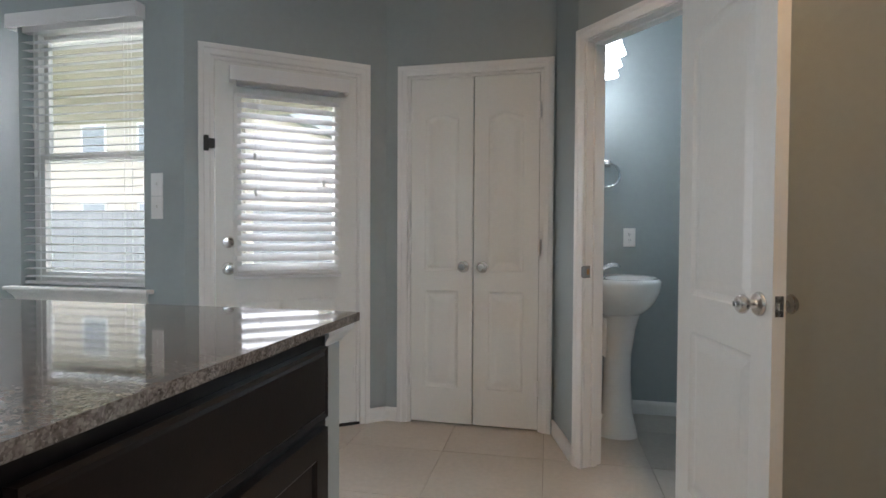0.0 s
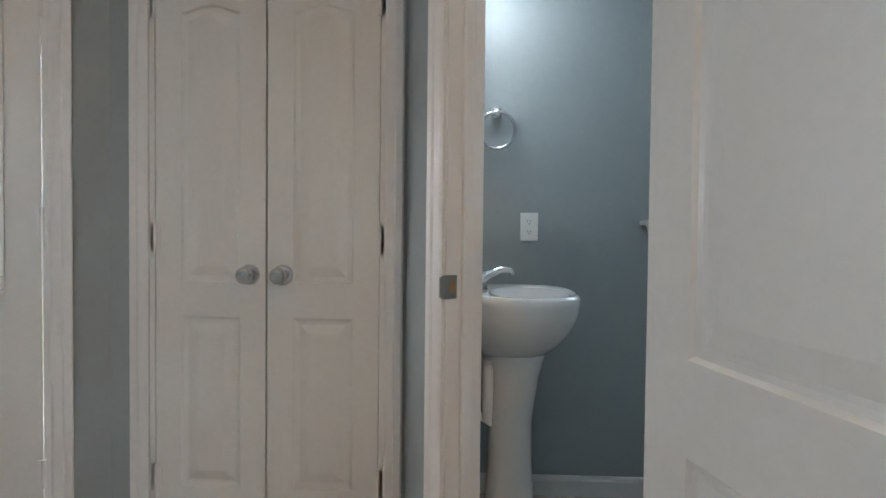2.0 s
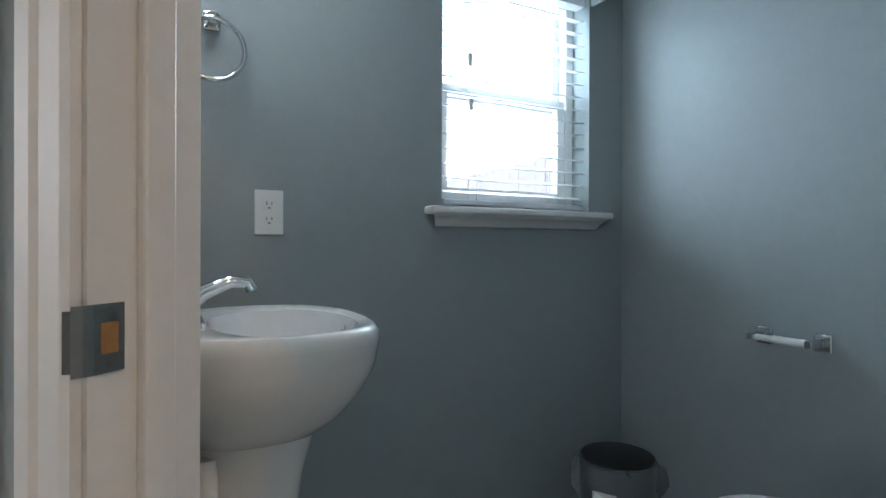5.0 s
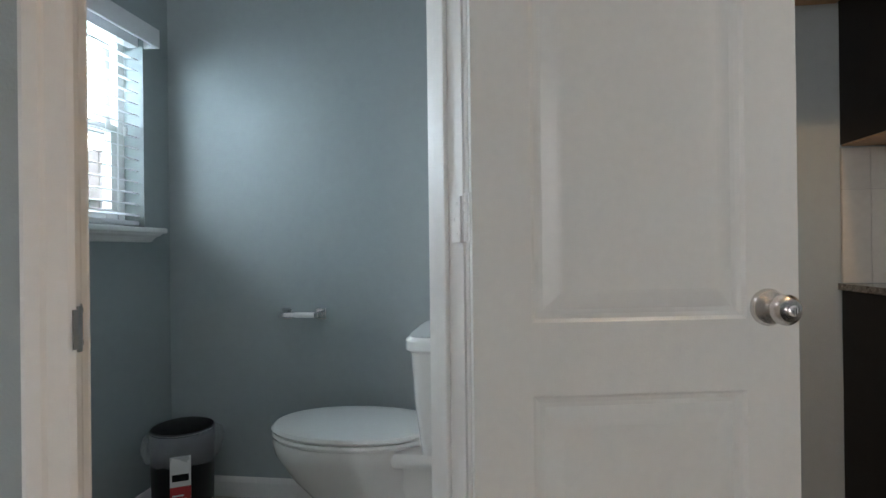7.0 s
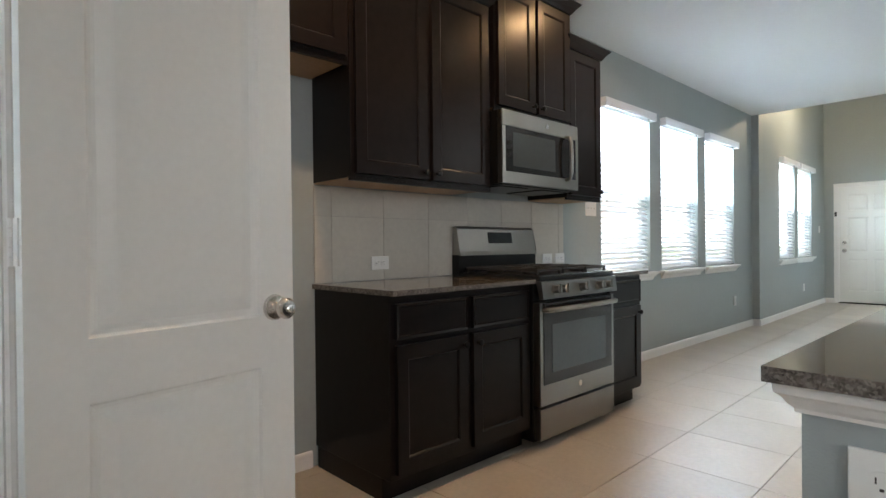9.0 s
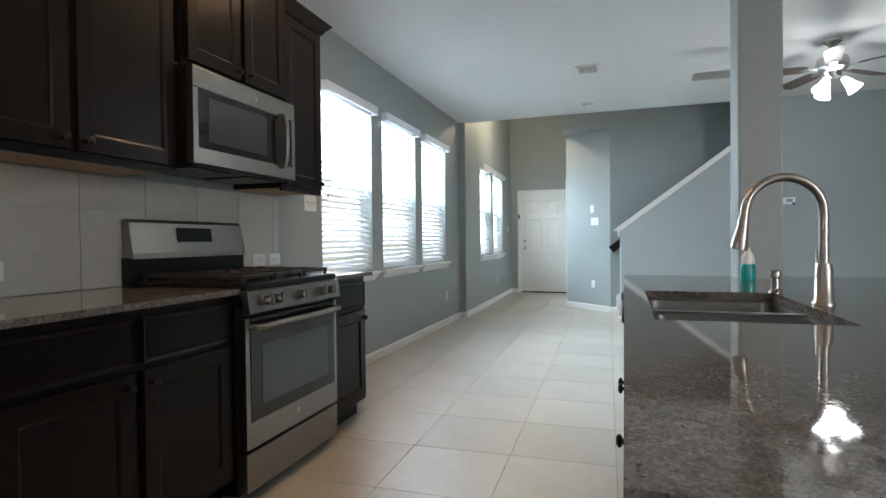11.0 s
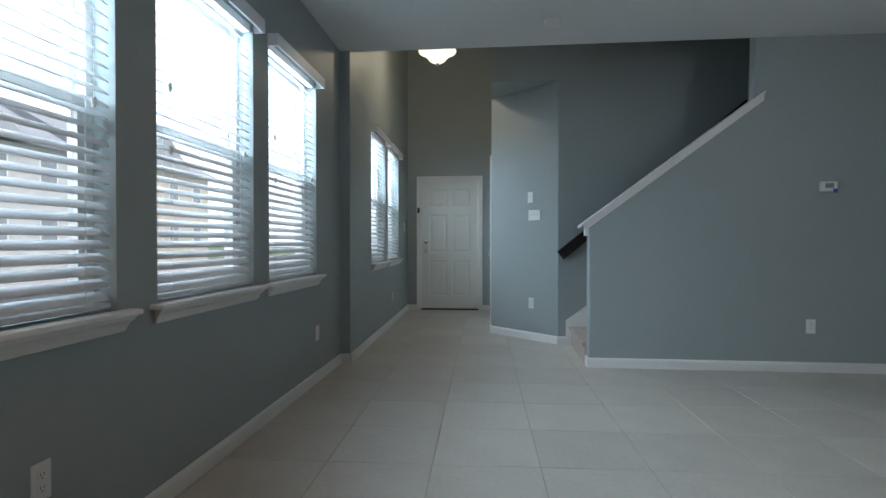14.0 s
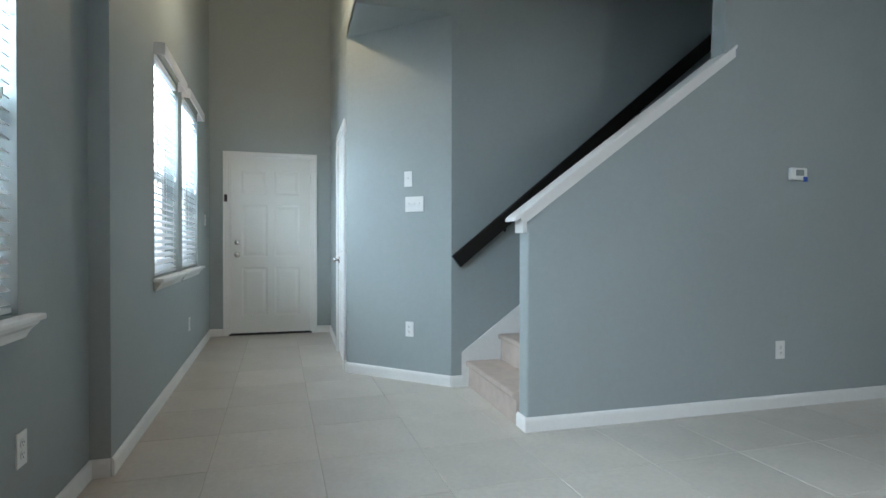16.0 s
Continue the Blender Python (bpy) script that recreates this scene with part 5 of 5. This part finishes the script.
bn = thing("waste_bin", pose(1.44, 3.40, 0), "round black waste bin with a clear plastic liner", "bin")
part("bin_body", lathe(bmesh.new(), [(0, 0), (0.105, 0), (0.108, 0.01), (0.118, 0.35), (0.114, 0.352), (0.104, 0.02), (0, 0.015)], pose(0, 0, 0), 32), M_BIN, bn, "", True)
part("bin_lid", lathe(bmesh.new(), [(0, 0.372), (0.09, 0.370), (0.112, 0.362), (0.114, 0.350), (0, 0.35)], pose(0, 0, 0), 32), M_BIN, bn, "", True)
bm = bmesh.new()
rings = []
for k, (r, z) in enumerate(((0.117, 0.357), (0.132, 0.34), (0.143, 0.31), (0.142, 0.275), (0.127, 0.245))):
    rings.append([((r + (0.004 + 0.024 * (k > 0)) * noise.noise(Vector((math.cos(a) * 5.5, math.sin(a) * 5.5, k * 1.4)))) * math.cos(a), (r + (0.004 + 0.024 * (k > 0)) * noise.noise(Vector((math.cos(a) * 5.5, math.sin(a) * 5.5, k * 1.4)))) * math.sin(a), z + 0.02 * (k > 1) * noise.noise(Vector((math.cos(a) * 3, math.sin(a) * 3, 7)))) for a in [2 * math.pi * i / 48 for i in range(48)]])
loft(bm, rings, False)
part("liner", bm, M_BAG, bn, "crumpled clear plastic bin liner", True)
for dims, mt in (((-0.035, -0.004, 0.09, 0.035, 0.0, 0.26), M_LABEL), ((-0.035, -0.0055, 0.09, 0.035, -0.004, 0.15), M_RED), ((-0.028, -0.0055, 0.17, 0.028, -0.004, 0.195), M_BLACK), ((-0.028, -0.0065, 0.10, 0.02, -0.0055, 0.106), M_LABEL), ((-0.028, -0.0065, 0.115, 0.01, -0.0055, 0.121), M_LABEL)):
    o = part("label_print", boxes(dims), mt, bn)
    o.matrix_basis = pose(-0.1135, -0.0640, 0.03, 0, 0, -60.5) @ pose(0, -0.008, 0)

# ---- stairs ----
RISE, RUN, SX = 0.19, 0.256, -0.475
YA, YB = -6.553, NIB - 0.117
st = thing("staircase", pose(SX, 0, 0), "carpeted staircase rising between two walls", "stairs")
for i in range(13):
    x, z = -i * RUN, i * RISE
    bm = bmesh.new()
    outline = [(x, z + 0.001), (x, z + RISE - 0.045), (x + 0.012, z + RISE - 0.04), (x + 0.024, z + RISE - 0.022), (x + 0.02, z + RISE - 0.006), (x + 0.006, z + RISE), (x - RUN + 0.001, z + RISE), (x - RUN + 0.001, z + 0.001)]
    extrude_xz(bm, outline, YA, YB)
    part("step", bm, M_CARPET, st, "step covered in beige carpet")
sk_ = thing("stair_skirt", pose(0, 0, 0), "white painted skirt board beside the stairs", "skirt board", "", "structure")
bm = bmesh.new()
extrude_xz(bm, [(-0.425, 0.0), (-0.425, 0.25), (-0.445, 0.268), (-4.4, 0.268 + 3.955 * 0.742), (-4.4, 2.6), (-0.7, 0.0)], -6.5685, -6.554)
part("board", bm, M_TRIM, sk_)
hr = thing("handrail", pose(0, 0, 0), "dark brown flat wooden handrail on the stair wall", "handrail")
bm = bmesh.new()
xa, za, xb, zb = -0.36, 0.925, -3.9, 0.925 + 3.54 * 0.82
d = Vector((xb - xa, 0, zb - za)).normalized()
n = Vector((-d.z, 0, d.x)) * -1
sect = [(-0.05, -0.005), (-0.045, -0.018), (0.045, -0.018), (0.055, -0.005), (0.055, 0.016), (0.045, 0.022), (-0.045, 0.022), (-0.05, 0.012)]
loft(bm, [[Vector((x, -6.50, z)) + n * a + Vector((0, b, 0)) for a, b in sect] for x, z in ((xa, za), (xb, zb))])
bmesh.ops.bevel(bm, geom=[e for e in bm.edges if len(e.link_faces) == 2 and e.calc_face_angle(0) > 1.2], offset=0.003, segments=2, affect="EDGES")
part("rail", bm, M_RAIL, hr)
for x in (-0.75, -1.9, -3.1):
    z = za + (xa - x) * 0.82 - 0.03
    part("bracket", tube(bmesh.new(), [(x, -6.569, z - 0.05), (x, -6.53, z - 0.06), (x, -6.50, z - 0.02)], 0.008, 8), M_BLACK, hr)

# ---- wall fittings in the living space and foyer ----
th = thing("thermostat", pose(-2.385, NIB, 1.515, 0, 0, 180), "white digital thermostat with blue protective film", "thermostat")
part("case", boxes((-0.065, -0.028, -0.04, 0.065, -0.0005, 0.04), bevel=0.006), M_PLASTIC, th)
part("screen", boxes((-0.03, -0.030, -0.012, 0.035, -0.0275, 0.026)), M_THERMO, th)
part("buttons", boxes((-0.03, -0.0305, -0.032, -0.012, -0.0275, -0.022), (-0.002, -0.0305, -0.032, 0.016, -0.0275, -0.022), bevel=0.001), M_PLASTIC, th)
part("film_tab", boxes((0.03, -0.0315, -0.05, 0.062, -0.0285, -0.018)), M_BLUE, th)
wall_plate(pose(-2.265, NIB, 0.375, 0, 0, 180), ("outlet",), "white outlet low on the stair wall")
slant = along((0.355, -7.24), (-0.345, -6.57))


def on_slant(x):
    return (0.355 - x) / 0.7 * math.hypot(0.7, 0.67)


wall_plate(slant @ pose(on_slant(-0.075), 0, 1.555), ("switch", 1), "white single switch on the slanted foyer wall", 0.07, 0.118)
wall_plate(slant @ pose(on_slant(-0.115), 0, 1.36), ("switch", 3), "white triple light switch on the slanted foyer wall", 0.162)
wall_plate(slant @ pose(on_slant(-0.085), 0, 0.40), ("outlet",), "white outlet low on the slanted foyer wall")
wall_plate(along(F0, F1) @ pose(2.32, 0, 0.36), ("outlet",), "white outlet low on the foyer wall")
wall_plate(along(F0, F1) @ pose(3.42, 0, 1.30), ("switch", 1), "white light switch beside the front door")
wall_plate(along((-5.6, 2.45), (-1.905, 2.45)) @ pose(5.6 - 2.075, 0, 1.37), ("switch", 1), "white switch beside the patio window", 0.07, 0.118)
wall_plate(along((-5.6, 2.45), (-1.905, 2.45)) @ pose(5.6 - 2.075, 0, 1.25), ("switch", 1), "white switch under another beside the patio window", 0.07, 0.118)

# ---- lamps, fan, vents ----
pd = thing("pendant_lamp", pose(0.955, -6.88, 3.06), "hanging foyer lamp with a lit cream glass bowl", "lamp")
bowl = part("glass_bowl", lathe(bmesh.new(), [(0.0, 0.0), (0.04, 0.004), (0.09, 0.035), (0.12, 0.075), (0.15, 0.10), (0.205, 0.125), (0.212, 0.14), (0.20, 0.142), (0.145, 0.112), (0.11, 0.085), (0.08, 0.045), (0.0, 0.012)], pose(0, 0, 0), 40), M_SHADE_WARM, pd, "lit cream glass bowl", True)
bowl.visible_shadow = False
part("finial", lathe(bmesh.new(), [(0, -0.035), (0.006, -0.033), (0.012, -0.02), (0.02, -0.008), (0.02, 0.002), (0, 0.004)], pose(0, 0, 0), 16), M_NICKEL, pd, "", True)
for k in range(3):
    a = radians(120 * k + 20)
    part("chain_arm", tube(bmesh.new(), [(0.17 * math.cos(a), 0.17 * math.sin(a), 0.115), (0.1 * math.cos(a), 0.1 * math.sin(a), 0.24), (0.015 * math.cos(a), 0.015 * math.sin(a), 0.36)], 0.005, 8), M_NICKEL, pd)
part("stem", tube(bmesh.new(), [(0, 0, 0.34), (0, 0, HIGH - 3.06)], 0.007, 8), M_NICKEL, pd)
part("canopy", lathe(bmesh.new(), [(0, 0), (0.06, 0), (0.06, -0.01), (0.03, -0.03), (0, -0.031)], pose(0, 0, HIGH - 3.06), 20), M_NICKEL, pd)

FAN = (-2.2, -3.52)
fn = thing("ceiling_fan", pose(FAN[0], FAN[1], 0), "ceiling fan with dark blades and lit bell-shaped lamps", "ceiling fan")
part("canopy", lathe(bmesh.new(), [(0, CEIL), (0.07, CEIL), (0.068, CEIL - 0.03), (0.03, CEIL - 0.06), (0.014, CEIL - 0.065), (0.014, 2.60), (0, 2.60)], pose(0, 0, 0), 24), M_NICKEL, fn, "", True)
part("motor", lathe(bmesh.new(), [(0, 2.61), (0.06, 2.605), (0.11, 2.58), (0.12, 2.54), (0.11, 2.49), (0.07, 2.465), (0.06, 2.42), (0, 2.415)], pose(0, 0, 0), 32), M_NICKEL, fn, "brushed nickel motor housing", True)
for k in range(5):
    a = radians(2 + 72 * k)
    m = pose(0, 0, 2.50, 0, 0, math.degrees(a)) @ pose(0, 0, 0, 11, 0, 0)
    bm = bmesh.new()
    outline = [(0.19, -0.045), (0.24, -0.058), (0.55, -0.068), (0.60, -0.06), (0.625, -0.03), (0.625, 0.03), (0.60, 0.06), (0.55, 0.068), (0.24, 0.058), (0.19, 0.045)]
    prism(bm, outline, -0.003, 0.003)
    bm.transform(m)
    bl_ = part("blade", bm, M_FANBLADE, fn)
    bm = bmesh.new()
    prism(bm, [(0.09, -0.018), (0.21, -0.03), (0.25, 0.0), (0.21, 0.03), (0.09, 0.018)], -0.008, -0.0035)
    bm.transform(m)
    part("blade_arm", bm, M_NICKEL, bl_)
for k in range(3):
    a = 120 * k + 40
    m = pose(0, 0, 2.40, 0, 0, a) @ pose(0.09, 0, -0.02, 0, -38, 0)
    sh = part("lamp_shade", lathe(bmesh.new(), [(0.02, 0.03), (0.028, 0.0), (0.04, -0.05), (0.062, -0.11), (0.058, -0.11), (0.037, -0.05), (0.024, 0.0)], m, 24), M_SHADE_COOL, fn, "lit white glass bell shade", True)
    sh.visible_shadow = False


def ceiling_vent(x, y, wx, wy, slats, label):
    t = thing("ceiling_vent", pose(x, y, CEIL), label, "vent")
    f = 0.025
    part("frame", boxes((-wx / 2, -wy / 2, -0.012, wx / 2, -wy / 2 + f, -0.0005), (-wx / 2, wy / 2 - f, -0.012, wx / 2, wy / 2, -0.0005), (-wx / 2, -wy / 2 + f, -0.012, -wx / 2 + f, wy / 2 - f, -0.0005), (wx / 2 - f, -wy / 2 + f, -0.012, wx / 2, wy / 2 - f, -0.0005)), M_TRIM, t)
    part("backing", boxes((-wx / 2 + f, -wy / 2 + f, -0.003, wx / 2 - f, wy / 2 - f, -0.0006)), M_VENT, t)
    for i in range(slats):
        x0 = -wx / 2 + f + (wx - 2 * f) * (i + 0.5) / slats
        bm = boxes((-0.0045, -wy / 2 + f, -0.0065, 0.0045, wy / 2 - f, -0.005))
        s = part("slat", bm, M_TRIM, t)
        s.location, s.rotation_euler = (x0, 0, -0.003), (0, 0.5, 0)
    return t


ceiling_vent(-0.215, -3.63, 0.22, 0.26, 9, "white supply air vent in the ceiling")
ceiling_vent(-1.50, -4.27, 0.62, 0.36, 26, "large white return air grille in the ceiling")
sd = thing("smoke_detector", pose(-0.13, -5.03, CEIL), "round white smoke detector on the ceiling", "smoke detector")
part("case", lathe(bmesh.new(), [(0, 0), (0.068, 0), (0.068, -0.012), (0.06, -0.03), (0.03, -0.036), (0, -0.037)], pose(0, 0, -0.0005), 28), M_PLASTIC, sd, "", True)
for x, y in ((0.75, -0.92), (0.60, 1.05)):
    cn = thing("recessed_light", pose(x, y, CEIL), "round recessed ceiling light, lit warm", "ceiling light")
    part("trim_ring", lathe(bmesh.new(), [(0.07, 0), (0.095, 0), (0.093, -0.006), (0.072, -0.008)], pose(0, 0, -0.0005), 28), M_TRIM, cn)
    o = part("lens", lathe(bmesh.new(), [(0, -0.003), (0.071, -0.003), (0.071, -0.001), (0, -0.001)], pose(0, 0, -0.0005), 28), M_SHADE_WARM, cn)
    o.visible_shadow = False

# ---- outdoors ----
tagged(part("ground", boxes((-300, -300, -0.6, 300, 300, -0.25)), M_GRASS), "pale lawn round the house", "ground", "", "structure")
tagged(part("road", boxes((9, -120, -0.26, 17, 120, -0.235)), M_ROAD), "pale concrete street", "road", "", "structure")
tagged(part("pavement", boxes((2.0, -12, -0.26, 9, -2, -0.24)), M_ROAD), "pale concrete driveway", "pavement", "", "structure")


def house(m, w, d, h, wallmat, label):
    t = thing("house", m, label, "house", "houses outside")
    part("wall", boxes((-w / 2, -d / 2, -0.3, w / 2, d / 2, h)), wallmat, t)
    bm = bmesh.new()
    o = 0.5
    loft(bm, [[(x, -d / 2 - o, h), (x, 0, h + d * 0.30), (x, d / 2 + o, h)] for x in (-w / 2 - o, w / 2 + o)])
    part("roof", bm, M_ROOF, t)
    bm = bmesh.new()
    loft(bm, [[(-w * 0.22, y, h), (0, y, h + w * 0.17), (w * 0.22, y, h)] for y in (-d / 2 - 0.6, 0)])
    part("gable", bm, M_ROOF, t)
    for z in (0.9, 3.7):
        if z + 1.4 < h:
            for x in (-0.36, -0.12, 0.12, 0.36):
                win = part("window", boxes((x * w - 0.55, -d / 2 - 0.03, z, x * w + 0.55, -d / 2 - 0.001, z + 1.4)), M_TRIM, t)
                part("pane", boxes((x * w - 0.46, -d / 2 - 0.04, z + 0.08, x * w + 0.46, -d / 2 - 0.03, z + 1.32)), M_HOUSEGLASS, win)
    return t


for i, y in enumerate((-34, -21, -8, 5)):
    house(pose(27, y, 0, 0, 0, -90), 11.5, 10, 5.6 if i % 2 else 5.9, (M_STUCCO, M_BRICKTAN)[i % 2], "two-storey suburban house across the street")
house(pose(-15.5, 21, 0, 0, 0, 0), 10, 9, 5.6, M_STUCCO, "two-storey tan house behind the back fence")
# added glowing ring that stands in for bright haze and lends light
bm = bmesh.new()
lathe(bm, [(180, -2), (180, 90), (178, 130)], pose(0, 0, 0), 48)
tagged(part("backdrop", bm, M_HAZE), "glowing white backdrop standing in for overcast haze", "backdrop", "", "structure")


def fence(m, n, top, label):
    """Upright boards on two rails; local x runs along it."""
    t = thing("fence", m, label, "fence", "fences round the yard")
    first = part("board", boxes((0.003, 0, -0.25, 0.147, 0.018, top)), M_FENCE, t)
    for i in range(1, n):
        o = first.copy()
        scene.collection.objects.link(o)
        o.location = (i * 0.15, 0.006 * random.random(), 0.03 * random.random())
    for z in (0.1, top - 0.4):
        part("rail", boxes((0, 0.025, z, n * 0.15, 0.065, z + 0.09)), M_FENCE, t)
    return t


fence(pose(-24, 11.5, 0), 180, 1.72, "weathered wooden board fence behind the yard")
fence(pose(3.5, 3.95, 0, 0, 0, 90), 60, 1.88, "weathered wooden board fence along the side yard")
pt = thing("patio_cover", pose(0, 0, 0), "covered patio roof of cream boards on a square post", "patio cover")
part("roof", boxes((-6.2, 2.62, 2.75, -0.9, 5.6, 2.95)), M_CREAM, pt)
part("beam", boxes((-6.2, 5.3, 2.45, -0.9, 5.5, 2.749)), M_CREAM, pt)
part("post", boxes((-3.55, 5.32, -0.24, -3.40, 5.47, 2.449)), M_CREAM, pt)
tagged(part("pavement", boxes((-6.2, 2.6, -0.26, -0.9, 5.7, -0.05)), M_ROAD), "concrete patio slab", "pavement", "", "structure")

# ---- floor tiles ----
floor = bpy.data.objects["floor"]
TX, TY, TS = 0.607, -3.91, 0.512
TURN = Matrix.Translation((TX, TY, 0)) @ Matrix.Rotation(radians(1.6), 4, "Z")
bm = bmesh.new()
g, b_ = 0.0017, 0.0013
x0, x1 = g, TS - g
low = [(x0, x0, -0.012), (x1, x0, -0.012), (x1, x1, -0.012), (x0, x1, -0.012)]
mid = [(x, y, -b_) for x, y, z in low]
top = [(x0 + b_, x0 + b_, 0), (x1 - b_, x0 + b_, 0), (x1 - b_, x1 - b_, 0), (x0 + b_, x1 - b_, 0)]
loft(bm, [low, mid, top])
tile_mesh = bpy.data.meshes.new("tile")
bmesh.ops.recalc_face_normals(bm, faces=bm.faces[:])
bm.to_mesh(tile_mesh)
tile_mesh.materials.append(M_TILE)
rest_v, rest_f = [], []
for i in range(-13, 4):
    for j in range(-12, 17):
        x, y, _ = TURN @ Vector((i * TS, j * TS, 0))
        if x > W + 0.06 or x + TS < -5.6 or y + TS < FRONT or y > BATH_N or (x + TS < -1.9 and y > 2.4):
            continue
        m = TURN @ Matrix.Translation((i * TS, j * TS, 0))
        if x > -2.6:
            o = new("tile", tile_mesh)
            o.parent = floor
            o.matrix_basis = m
        else:
            k = len(rest_v)
            rest_v += [m @ Vector(p) for p in low + top]
            rest_f += [(k + 4, k + 5, k + 6, k + 7)] + [(k + q, k + (q + 1) % 4, k + 4 + (q + 1) % 4, k + 4 + q) for q in range(4)]
mesh = bpy.data.meshes.new("tiles_beyond")
mesh.from_pydata(rest_v, [], rest_f)
mesh.materials.append(M_TILE)
o = tagged(new("tiles_beyond", mesh), "beige floor tiles in the living area", "", "", "stuff")
o.parent = floor
